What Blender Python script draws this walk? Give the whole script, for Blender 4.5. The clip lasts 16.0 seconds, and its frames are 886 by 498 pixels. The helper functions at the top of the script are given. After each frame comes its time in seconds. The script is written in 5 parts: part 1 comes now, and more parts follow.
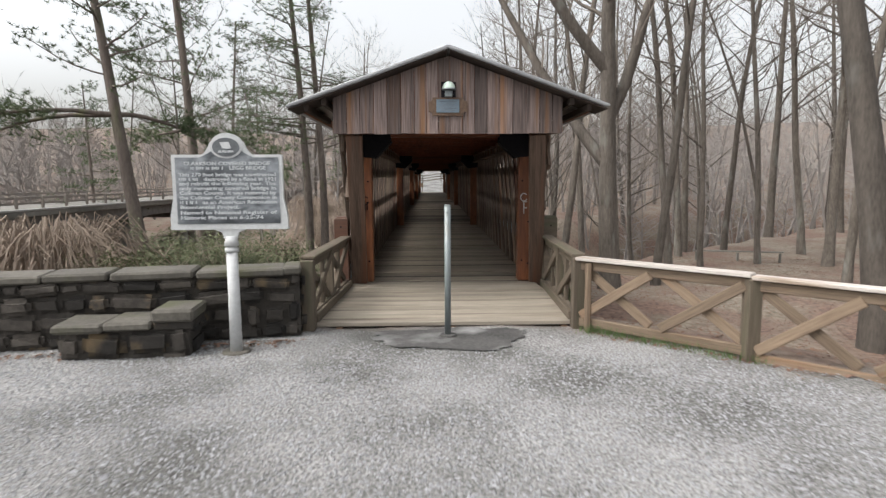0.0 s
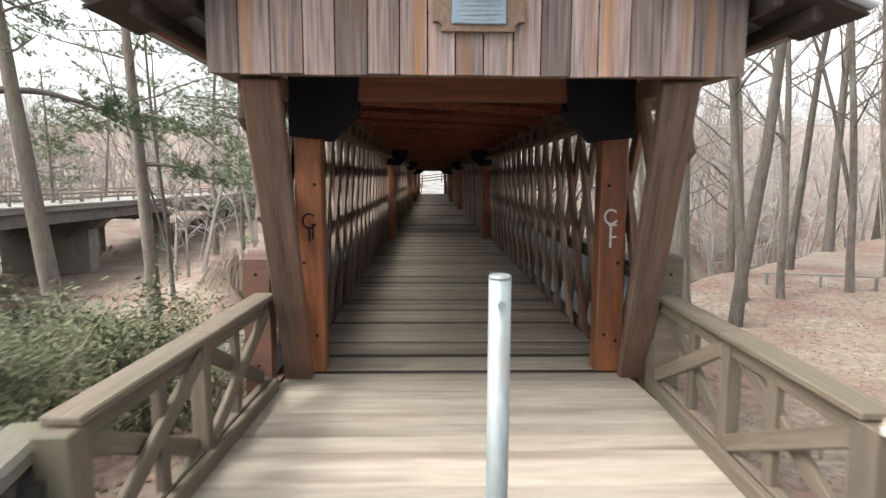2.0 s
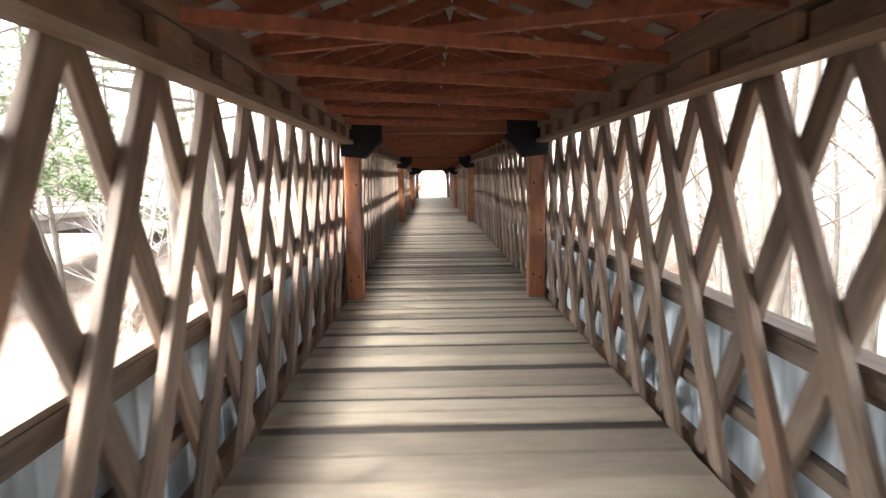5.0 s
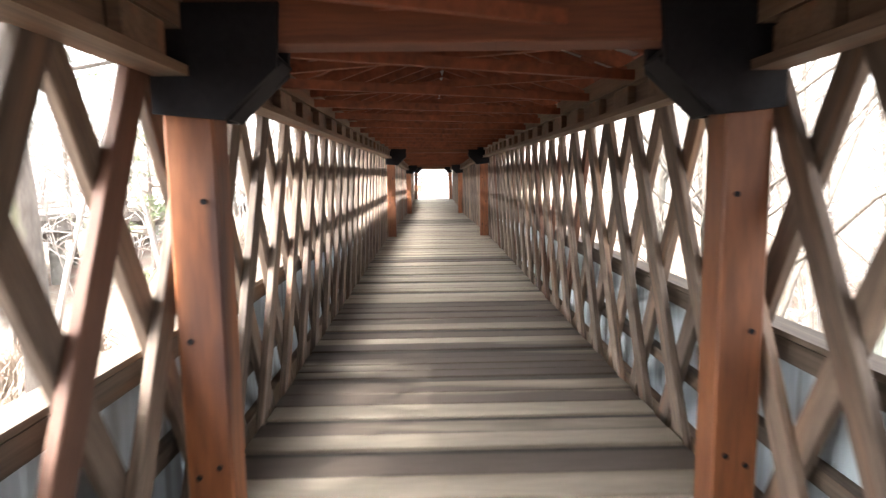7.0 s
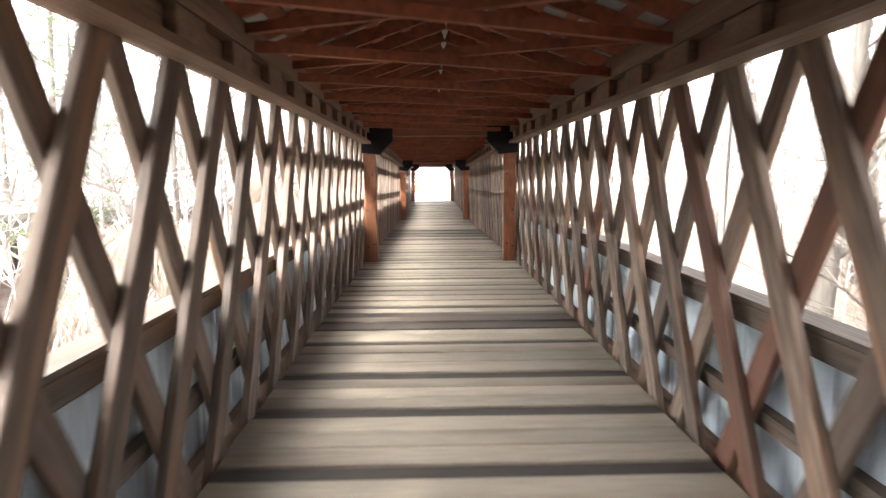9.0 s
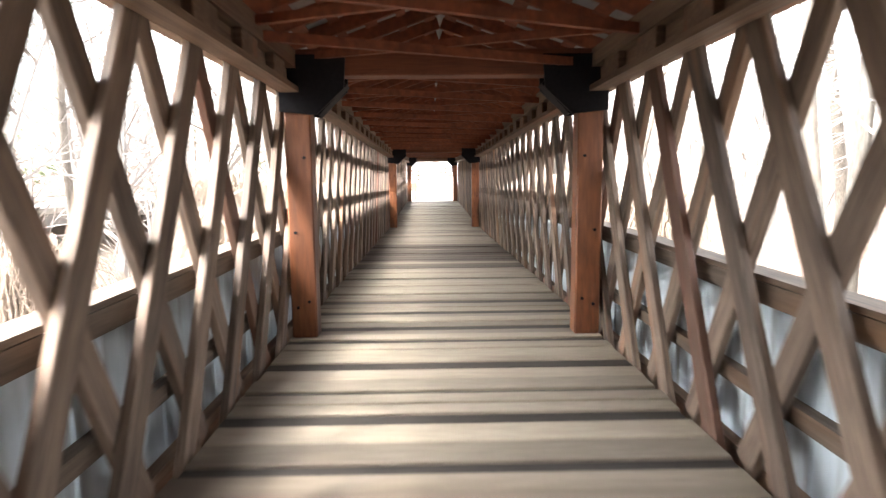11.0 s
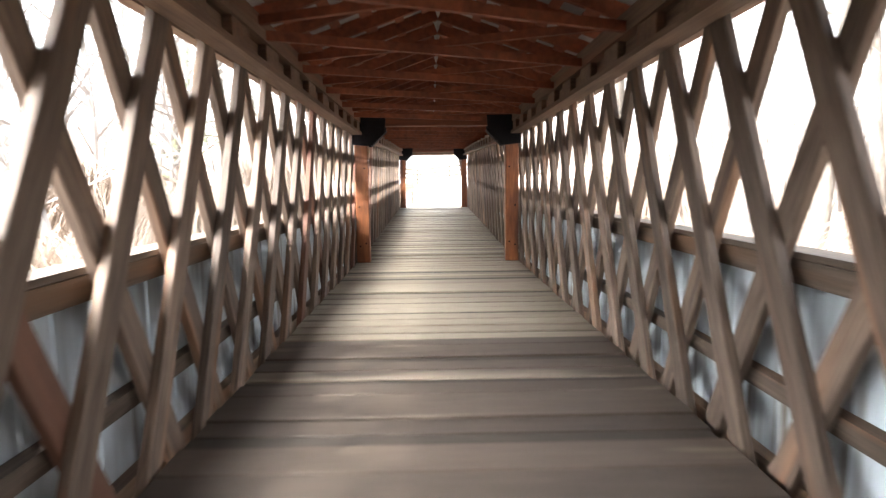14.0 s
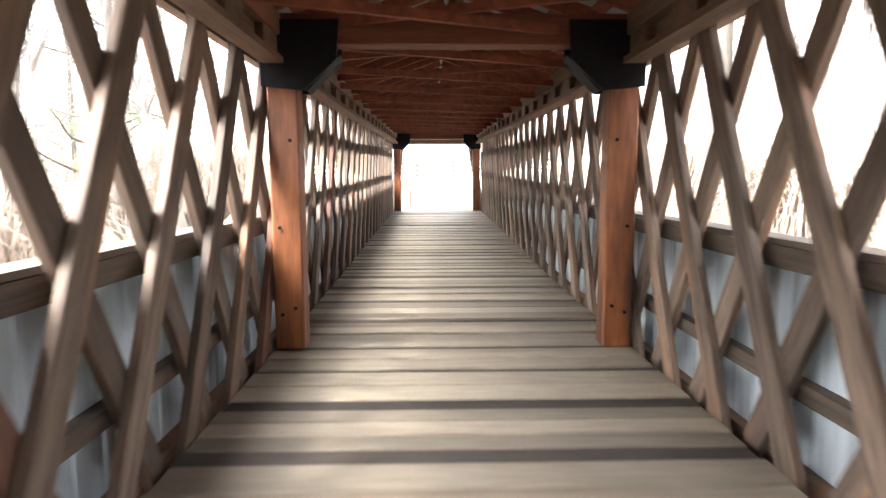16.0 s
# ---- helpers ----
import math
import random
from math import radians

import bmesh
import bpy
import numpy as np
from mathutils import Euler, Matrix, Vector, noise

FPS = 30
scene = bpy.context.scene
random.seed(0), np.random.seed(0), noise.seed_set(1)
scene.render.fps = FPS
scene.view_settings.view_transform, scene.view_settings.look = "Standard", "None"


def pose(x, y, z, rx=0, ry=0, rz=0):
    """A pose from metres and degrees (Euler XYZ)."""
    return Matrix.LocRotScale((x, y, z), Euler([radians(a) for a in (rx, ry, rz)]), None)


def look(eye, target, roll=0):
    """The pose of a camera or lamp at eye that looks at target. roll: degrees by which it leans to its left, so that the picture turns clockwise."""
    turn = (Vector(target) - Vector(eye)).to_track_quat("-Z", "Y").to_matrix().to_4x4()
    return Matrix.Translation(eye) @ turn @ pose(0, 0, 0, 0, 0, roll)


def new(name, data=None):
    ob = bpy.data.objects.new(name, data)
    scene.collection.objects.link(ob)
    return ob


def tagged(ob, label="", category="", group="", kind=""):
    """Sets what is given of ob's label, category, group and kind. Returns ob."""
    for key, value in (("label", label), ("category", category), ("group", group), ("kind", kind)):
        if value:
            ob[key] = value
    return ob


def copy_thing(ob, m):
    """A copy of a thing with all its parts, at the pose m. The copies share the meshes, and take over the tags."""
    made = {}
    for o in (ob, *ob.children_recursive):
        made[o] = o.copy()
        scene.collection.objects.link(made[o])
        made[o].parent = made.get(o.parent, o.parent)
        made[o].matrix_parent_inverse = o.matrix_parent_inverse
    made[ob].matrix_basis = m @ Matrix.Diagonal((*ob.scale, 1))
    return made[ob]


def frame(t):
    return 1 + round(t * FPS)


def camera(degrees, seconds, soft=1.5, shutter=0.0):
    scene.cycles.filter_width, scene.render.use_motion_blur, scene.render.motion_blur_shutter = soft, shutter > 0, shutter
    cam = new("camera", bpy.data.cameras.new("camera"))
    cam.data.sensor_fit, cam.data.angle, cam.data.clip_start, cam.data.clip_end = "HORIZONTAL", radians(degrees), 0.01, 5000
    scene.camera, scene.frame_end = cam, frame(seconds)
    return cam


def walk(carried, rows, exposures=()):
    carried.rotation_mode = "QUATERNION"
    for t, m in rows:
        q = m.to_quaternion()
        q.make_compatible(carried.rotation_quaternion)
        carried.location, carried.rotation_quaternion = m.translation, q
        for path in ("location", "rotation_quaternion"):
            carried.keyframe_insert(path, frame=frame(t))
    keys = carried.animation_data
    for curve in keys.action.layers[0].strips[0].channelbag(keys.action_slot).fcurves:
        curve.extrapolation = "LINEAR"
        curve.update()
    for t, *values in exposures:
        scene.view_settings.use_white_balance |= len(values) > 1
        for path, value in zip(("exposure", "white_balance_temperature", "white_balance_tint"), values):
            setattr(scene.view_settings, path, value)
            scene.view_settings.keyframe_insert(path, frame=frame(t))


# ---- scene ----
cam = camera(74.0, 16.0, soft=1.35, shutter=0.4)
PATH = [
    (0, (-0.250, -9.349, 1.618), (-0.206, -7.364, 1.385), -0.3),
    (0.5, (-0.256, -8.284, 1.629), (-0.211, -6.298, 1.395), -0.3),
    (1, (-0.263, -7.189, 1.634), (-0.218, -5.203, 1.401), -0.2),
    (1.5, (-0.269, -6.061, 1.634), (-0.223, -4.075, 1.399), 0),
    (2, (-0.275, -4.886, 1.639), (-0.228, -2.900, 1.407), 0.2),
    (2.5, (-0.275, -3.685, 1.647), (-0.219, -1.699, 1.412), 0.4),
    (3, (-0.253, -2.418, 1.646), (-0.202, -0.432, 1.412), 0.5),
    (3.5, (-0.230, -1.053, 1.654), (-0.179, 0.933, 1.421), 0.3),
    (4, (-0.223, 0.280, 1.665), (-0.175, 2.266, 1.434), -0.1),
    (6.3, (-0.190, 6.530, 1.748), (-0.154, 8.516, 1.516), -0.9),
    (7, (-0.190, 8.410, 1.744), (-0.152, 10.396, 1.510), -0.8),
    (7.5, (-0.190, 9.757, 1.732), (-0.150, 11.743, 1.499), -0.7),
    (8, (-0.190, 11.108, 1.718), (-0.149, 13.094, 1.485), -0.6),
    (8.5, (-0.190, 12.478, 1.703), (-0.149, 14.464, 1.471), -0.5),
    (9, (-0.190, 13.860, 1.686), (-0.147, 15.846, 1.453), -0.4),
    (9.5, (-0.180, 15.250, 1.667), (-0.138, 17.236, 1.435), -0.4),
    (10, (-0.169, 16.640, 1.646), (-0.129, 18.626, 1.412), -0.5),
    (10.2, (-0.165, 17.195, 1.642), (-0.123, 19.179, 1.400), -0.5),
    (12.5, (-0.090, 23.594, 1.520), (-0.050, 25.580, 1.286), -0.6),
    (13, (-0.093, 24.933, 1.510), (-0.055, 26.919, 1.276), -0.7),
    (13.5, (-0.097, 26.285, 1.502), (-0.059, 28.271, 1.266), -0.7),
    (14, (-0.100, 27.655, 1.493), (-0.063, 29.640, 1.257), -0.7),
    (14.5, (-0.118, 29.039, 1.479), (-0.082, 31.024, 1.242), -0.6),
    (15, (-0.135, 30.426, 1.457), (-0.096, 32.411, 1.220), -0.4),
    (15.5, (-0.153, 31.810, 1.434), (-0.113, 33.795, 1.194), -0.3),
    (16, (-0.170, 33.193, 1.419), (-0.133, 35.178, 1.175), -0.2),
]
EXPOSURES = [(0.0, -0.2), (1.0, 0.0), (1.5, 0.4), (2.5, 1.15), (3.2, 2.08), (4.0, 2.5), (6.3, 3.18), (9.0, 3.12), (12.5, 3.1), (16.0, 3.22)]
walk(cam, [(t, look(e, a, r)) for t, e, a, r in PATH], EXPOSURES)

# ---- world and sun ----
SUN_ELEV, SUN_AZ = 53.0, 250.0
world = bpy.data.worlds.new("sky")
scene.world = world
world.use_nodes = True
wn, wl = world.node_tree.nodes, world.node_tree.links
sky = wn.new("ShaderNodeTexSky")
sky.sky_type, sky.sun_disc = "NISHITA", False
sky.sun_elevation, sky.sun_rotation = radians(SUN_ELEV), radians(SUN_AZ)
sky.air_density, sky.dust_density, sky.ozone_density = 1.2, 6.0, 1.0
desat = wn.new("ShaderNodeHueSaturation")
desat.inputs["Saturation"].default_value = 0.18
desat.inputs["Value"].default_value = 2.42
wl.new(sky.outputs[0], desat.inputs["Color"])
wl.new(desat.outputs[0], wn["Background"].inputs["Color"])
wn["Background"].inputs["Strength"].default_value = 0.15
sun = new("sun", bpy.data.lights.new("sun", "SUN"))
sun.data.energy, sun.data.angle, sun.data.color = 0.58, radians(3), (1.0, 0.95, 0.88)
az, el = radians(SUN_AZ), radians(SUN_ELEV)
sun.matrix_basis = look((0, 0, 30), (-math.sin(az) * math.cos(el) * 10, -math.cos(az) * math.cos(el) * 10, 30 - 10 * math.sin(el)))


# ---- materials ----
def nodes_of(name):
    m = bpy.data.materials.new(name)
    m.use_nodes = True
    return m, m.node_tree.nodes, m.node_tree.links, m.node_tree.nodes["Principled BSDF"]


def surface(name, dark, light, scale=(3, 3, 3), fine=8.0, rough=0.85, bump=0.3, vary=0.35, stain=None, stain_amount=0.5, metal=0.0, spread=0.0, coord="Object", bump_dist=0.01):
    """Two noises at two scales between two colours, with a third colour in stains, and a shift per piece."""
    m, n, l, bsdf = nodes_of(name)
    tc, mp, info = n.new("ShaderNodeTexCoord"), n.new("ShaderNodeMapping"), n.new("ShaderNodeObjectInfo")
    mp.inputs["Scale"].default_value = scale
    l.new(tc.outputs[coord], mp.inputs["Vector"])
    seed = n.new("ShaderNodeMath"); seed.operation = "MULTIPLY"; seed.inputs[1].default_value = 37.0
    l.new(info.outputs["Random"], seed.inputs[0])
    coarse, grain = n.new("ShaderNodeTexNoise"), n.new("ShaderNodeTexNoise")
    for node, sc, det in ((coarse, 1.0, 3), (grain, fine, 5)):
        node.noise_dimensions = "4D"
        node.inputs["Scale"].default_value, node.inputs["Detail"].default_value = sc, det
        l.new(mp.outputs[0], node.inputs["Vector"]); l.new(seed.outputs[0], node.inputs["W"])
    mix = n.new("ShaderNodeMath"); mix.operation = "MULTIPLY_ADD"; mix.inputs[1].default_value = 0.55
    half = n.new("ShaderNodeMath"); half.operation = "MULTIPLY"; half.inputs[1].default_value = 0.45
    l.new(coarse.outputs["Fac"], half.inputs[0]); l.new(grain.outputs["Fac"], mix.inputs[0]); l.new(half.outputs[0], mix.inputs[2])
    ramp = n.new("ShaderNodeValToRGB")
    ramp.color_ramp.elements[0].position, ramp.color_ramp.elements[1].position = 0.5 - vary / 2, 0.5 + vary / 2
    ramp.color_ramp.elements[0].color, ramp.color_ramp.elements[1].color = (*dark, 1), (*light, 1)
    l.new(mix.outputs[0], ramp.inputs[0])
    colour = ramp.outputs[0]
    if stain:
        sn, sr, sm = n.new("ShaderNodeTexNoise"), n.new("ShaderNodeValToRGB"), n.new("ShaderNodeMix")
        sn.noise_dimensions = "4D"
        sn.inputs["Scale"].default_value, sn.inputs["Detail"].default_value = 0.6, 4
        l.new(mp.outputs[0], sn.inputs["Vector"]); l.new(seed.outputs[0], sn.inputs["W"])
        sr.color_ramp.elements[0].position, sr.color_ramp.elements[1].position = 0.62 - 0.25 * stain_amount, 0.8 - 0.25 * stain_amount
        l.new(sn.outputs["Fac"], sr.inputs[0])
        sm.data_type = "RGBA"
        sm.inputs["B"].default_value = (*stain, 1)
        l.new(sr.outputs[0], sm.inputs["Factor"]); l.new(colour, sm.inputs["A"])
        colour = sm.outputs["Result"]
    if spread:
        hs, mr = n.new("ShaderNodeHueSaturation"), n.new("ShaderNodeMapRange")
        mr.inputs["To Min"].default_value, mr.inputs["To Max"].default_value = 1 - spread, 1 + spread
        l.new(info.outputs["Random"], mr.inputs["Value"]); l.new(mr.outputs[0], hs.inputs["Value"]); l.new(colour, hs.inputs["Color"])
        colour = hs.outputs[0]
    l.new(colour, bsdf.inputs["Base Color"])
    bsdf.inputs["Roughness"].default_value, bsdf.inputs["Metallic"].default_value = rough, metal
    if bump:
        bp = n.new("ShaderNodeBump")
        bp.inputs["Strength"].default_value, bp.inputs["Distance"].default_value = bump, bump_dist
        l.new(mix.outputs[0], bp.inputs["Height"]); l.new(bp.outputs[0], bsdf.inputs["Normal"])
    return m


# boards run along their own x, so the grain is stretched that way
GRAIN = (0.9, 14, 14)
M_FLOOR = surface("weathered_floor_plank", (0.115, 0.094, 0.071), (0.3, 0.26, 0.205), (0.6, 5, 5), 7, 0.62, 0.3, 0.7, (0.11, 0.08, 0.058), 0.3, spread=0.26)
M_FLOORDARK = surface("dark_filler_plank", (0.012, 0.0095, 0.008), (0.045, 0.035, 0.028), (0.7, 7, 7), 5, 0.7, 0.4, 0.6, spread=0.25)
M_DECK = surface("pale_deck_plank", (0.165, 0.14, 0.108), (0.39, 0.343, 0.28), (0.7, 6, 6), 5, 0.78, 0.3, 0.55, (0.12, 0.092, 0.066), 0.42, spread=0.16)
M_LATTICE = surface("brown_lattice_timber", (0.042, 0.029, 0.022), (0.205, 0.148, 0.11), GRAIN, 5, 0.75, 0.8, 0.34, (0.24, 0.13, 0.075), 0.32, spread=0.35)
M_RED = surface("red_stained_timber", (0.075, 0.022, 0.010), (0.33, 0.118, 0.042), (0.9, 6, 6), 5, 0.5, 0.35, 0.5, (0.045, 0.016, 0.01), 0.62, spread=0.2)
M_LATRED = surface("red_brown_lattice_timber", (0.055, 0.024, 0.016), (0.16, 0.072, 0.042), GRAIN, 5, 0.7, 0.5, 0.5, (0.1, 0.06, 0.04), 0.4, spread=0.15)
M_FLOORMID = surface("brown_soaked_plank", (0.034, 0.0255, 0.02), (0.1, 0.077, 0.06), (0.6, 4, 4), 6, 0.65, 0.3, 0.8, (0.3, 0.255, 0.2), 0.2, spread=0.25)
M_CEIL = surface("red_brown_roof_timber", (0.07, 0.019, 0.009), (0.25, 0.072, 0.03), (2, 2, 2), 8, 0.72, 0.4, 0.42, spread=0.25)
# eave boards: the overhang's shade is put into this near-black brown
M_EAVE = surface("eave_shade_board", (0.018, 0.013, 0.01), (0.06, 0.042, 0.034), (3, 3, 3), 6, 0.85, 0.3, 0.5)
M_CHORD = surface("brown_chord_timber", (0.062, 0.036, 0.0225), (0.2, 0.128, 0.082), (9, 0.5, 9), 5, 0.7, 0.5, 0.42, (0.2, 0.08, 0.04), 0.34)
M_STRUT = surface("dark_brown_strut_timber", (0.035, 0.022, 0.016), (0.16, 0.105, 0.076), GRAIN, 5, 0.75, 0.6, 0.4, (0.13, 0.06, 0.035), 0.4, spread=0.1)
M_BEAM = surface("red_cross_beam_timber", (0.065, 0.018, 0.009), (0.24, 0.075, 0.032), GRAIN, 5, 0.7, 0.4, 0.5, (0.05, 0.02, 0.012), 0.4, spread=0.15)
M_NAILER = surface("grey_brown_nailer_timber", (0.03, 0.022, 0.016), (0.13, 0.096, 0.07), (9, 0.5, 9), 5, 0.8, 0.5, 0.42, (0.15, 0.08, 0.04), 0.3)
M_GABLE = surface("weathered_gable_board", (0.052, 0.038, 0.034), (0.25, 0.19, 0.172), (0.7, 18, 18), 4, 0.85, 0.5, 0.36, (0.2, 0.1, 0.045), 0.38, spread=0.5)
M_SIDING = surface("grey_blue_siding", (0.3, 0.345, 0.385), (0.54, 0.61, 0.66), GRAIN, 4, 0.7, 0.3, 0.5, (0.12, 0.1, 0.08), 0.42, spread=0.22)
M_RAIL = surface("grey_brown_rail_timber", (0.04774, 0.03689, 0.02604), (0.1432, 0.1128, 0.08029), GRAIN, 5, 0.8, 0.5, 0.5, (0.07, 0.07, 0.04), 0.25, spread=0.2)
M_TANRAIL = surface("tan_rail_timber", (0.1, 0.068, 0.045), (0.24, 0.178, 0.122), GRAIN, 5, 0.8, 0.4, 0.42, (0.2, 0.1, 0.05), 0.3, spread=0.22)
M_WHITETOP = surface("bleached_rail_cap", (0.3, 0.26, 0.23), (0.58, 0.54, 0.5), GRAIN, 5, 0.75, 0.4, 0.4, (0.22, 0.16, 0.11), 0.25, spread=0.15)
M_BLACK = surface("black_knee_plate", (0.0054, 0.0054, 0.0072), (0.01575, 0.01485, 0.018), (4, 4, 4), 8, 0.6, 0.2, 0.5)
M_BLACK.node_tree.nodes["Principled BSDF"].inputs["Specular IOR Level"].default_value = 0.12
M_ROOF = surface("grey_sheet_metal_roof", (0.22, 0.22, 0.225), (0.42, 0.43, 0.44), (1, 1, 1), 8, 0.5, 0.1, 0.4, metal=0.5)
M_STEEL = surface("galvanised_pipe", (0.16, 0.184, 0.188), (0.288, 0.32, 0.32), (6, 6, 2), 8, 0.5, 0.15, 0.5, (0.16, 0.13, 0.1), 0.2, metal=0.4)
M_STONE = surface("dark_field_stone", (0.0147, 0.0126, 0.0105), (0.05775, 0.04988, 0.042), (4, 4, 4), 6, 0.9, 0.8, 0.5, (0.24, 0.17, 0.09), 0.22, spread=0.75, bump_dist=0.02)
M_MORTAR = surface("dark_mortar", (0.02, 0.018, 0.015), (0.06, 0.052, 0.044), (8, 8, 8), 6, 0.95, 0.7, 0.5)
M_CAP = surface("grey_coping_stone", (0.05, 0.045, 0.037), (0.15, 0.138, 0.116), (4, 4, 4), 6, 0.9, 0.6, 0.5, (0.08, 0.08, 0.045), 0.35, spread=0.15, bump_dist=0.02)
M_SIGNWHITE = surface("chalky_white_sign_paint", (0.357, 0.3655, 0.3655), (0.612, 0.6205, 0.6205), (5, 5, 5), 6, 0.6, 0.15, 0.6)
M_SIGNBLUE = surface("faded_sign_field", (0.03, 0.036, 0.042), (0.3, 0.32, 0.34), (3.2, 3.2, 5), 4, 0.55, 0.15, 0.4, (0.024, 0.028, 0.033), 0.5)
M_LETTER = surface("raised_letter_paint", (0.05, 0.055, 0.06), (0.16, 0.17, 0.18), (5, 5, 5), 6, 0.6, 0.0, 0.5)
M_CONCRETE = surface("old_concrete", (0.11, 0.103, 0.09), (0.24, 0.23, 0.205), (0.5, 0.5, 0.5), 6, 0.9, 0.3, 0.5, (0.09, 0.09, 0.08), 0.4)
M_PLAQUE = surface("blue_grey_plaque", (0.1, 0.14, 0.18), (0.2, 0.26, 0.31), (6, 6, 6), 6, 0.45, 0.1, 0.5)
M_LAMPGLASS = surface("pale_green_lamp_shade", (0.45, 0.58, 0.5), (0.68, 0.78, 0.7), (6, 6, 6), 6, 0.3, 0.0, 0.5)
M_BARK = surface("grey_brown_bark", (0.04, 0.033, 0.027), (0.16, 0.137, 0.115), (5, 5, 1.2), 5, 0.95, 1.0, 0.45, (0.2, 0.2, 0.18), 0.15, spread=0.3, bump_dist=0.03)
M_PINEBARK = surface("pine_bark", (0.06, 0.047, 0.04), (0.2, 0.165, 0.14), (4, 4, 1.0), 5, 0.95, 1.0, 0.5, (0.12, 0.13, 0.06), 0.18, spread=0.15, bump_dist=0.03)
M_TWIG = surface("bare_twig", (0.1, 0.083, 0.07), (0.25, 0.217, 0.185), (2, 2, 2), 4, 0.95, 0.0, 0.5, spread=0.2)
# paler than the near bark and twigs: distance haze is painted in
M_FARWOOD = surface("hazed_far_wood", (0.15, 0.133, 0.122), (0.3, 0.275, 0.255), (0.2, 0.2, 0.2), 4, 0.95, 0.0, 0.5)
M_NEEDLE = surface("pine_needles", (0.04, 0.06, 0.025), (0.12, 0.16, 0.07), (1, 1, 1), 4, 0.8, 0.0, 0.5, spread=0.15)
M_SHRUB = surface("shrub_leaves", (0.03, 0.04, 0.018), (0.13, 0.14, 0.06), (2, 2, 2), 4, 0.8, 0.0, 0.5, spread=0.2)
M_GRASS = surface("green_weeds", (0.045, 0.075, 0.02), (0.12, 0.17, 0.06), (2, 2, 2), 4, 0.8, 0.0, 0.5)
M_DRY = surface("dry_stems", (0.17, 0.13, 0.1), (0.36, 0.29, 0.23), (2, 2, 2), 4, 0.9, 0.0, 0.5, spread=0.15)
M_LEAF = surface("fallen_leaves", (0.07, 0.04, 0.028), (0.23, 0.14, 0.098), (2, 2, 2), 4, 0.9, 0.0, 0.6)
M_PEBBLE = surface("pale_gravel", (0.105, 0.106, 0.108), (0.385, 0.388, 0.398), (19, 19, 19), 3, 0.9, 0.0, 0.35)
M_ASPHALT = surface("worn_asphalt", (0.028, 0.027, 0.026), (0.1, 0.096, 0.092), (3, 3, 3), 12, 0.95, 0.8, 0.4, (0.25, 0.247, 0.242), 0.32)


def ground_material():
    """Gravel round the start, red-brown leaf litter below, pale earth at the far end."""
    m, n, l, bsdf = nodes_of("ground_cover")
    tc = n.new("ShaderNodeTexCoord")
    geo = tc.outputs["Object"]
    def noise_at(scale, detail=4):
        t = n.new("ShaderNodeTexNoise")
        t.inputs["Scale"].default_value, t.inputs["Detail"].default_value = scale, detail
        l.new(geo, t.inputs["Vector"])
        return t.outputs["Fac"]
    def ramp(fac, a, b, p=0.3, q=0.7):
        r = n.new("ShaderNodeValToRGB")
        r.color_ramp.elements[0].position, r.color_ramp.elements[1].position = p, q
        r.color_ramp.elements[0].color, r.color_ramp.elements[1].color = (*a, 1), (*b, 1)
        l.new(fac, r.inputs[0])
        return r.outputs[0]
    def blend(fac, a, b):
        x = n.new("ShaderNodeMix"); x.data_type = "RGBA"
        l.new(fac, x.inputs["Factor"]); l.new(a, x.inputs["A"]); l.new(b, x.inputs["B"])
        return x.outputs["Result"]
    gravel = ramp(noise_at(46, 4), (0.1, 0.097, 0.093), (0.37, 0.364, 0.358), 0.34, 0.66)
    patch = ramp(noise_at(0.7, 5), (0.42, 0.42, 0.4), (1.02, 1.02, 1.02), 0.36, 0.6)
    mul = n.new("ShaderNodeMix"); mul.data_type = "RGBA"; mul.blend_type = "MULTIPLY"; mul.inputs["Factor"].default_value = 1.0
    l.new(gravel, mul.inputs["A"]); l.new(patch, mul.inputs["B"])
    litter = blend(ramp(noise_at(0.5), (0, 0, 0), (1, 1, 1), 0.4, 0.6), ramp(noise_at(9, 6), (0.08, 0.05, 0.038), (0.21, 0.138, 0.105)), ramp(noise_at(7, 6), (0.11, 0.09, 0.066), (0.25, 0.21, 0.165)))
    at = n.new("ShaderNodeAttribute"); at.attribute_name = "cover"
    col = blend(at.outputs["Fac"], litter, mul.outputs["Result"])
    l.new(col, bsdf.inputs["Base Color"])
    bsdf.inputs["Roughness"].default_value = 0.95
    bp = n.new("ShaderNodeBump"); bp.inputs["Strength"].default_value, bp.inputs["Distance"].default_value = 0.8, 0.03
    l.new(noise_at(30, 5), bp.inputs["Height"]); l.new(bp.outputs[0], bsdf.inputs["Normal"])
    return m


M_GROUND = ground_material()
M_WATER, _n, _l, _b = nodes_of("creek_water")
_b.inputs["Base Color"].default_value = (0.1, 0.11, 0.09, 1)
_b.inputs["Roughness"].default_value = 0.08
_w = _n.new("ShaderNodeTexNoise"); _w.inputs["Scale"].default_value = 2.5
_bp = _n.new("ShaderNodeBump"); _bp.inputs["Strength"].default_value = 0.15
_l.new(_w.outputs["Fac"], _bp.inputs["Height"]); _l.new(_bp.outputs[0], _b.inputs["Normal"])


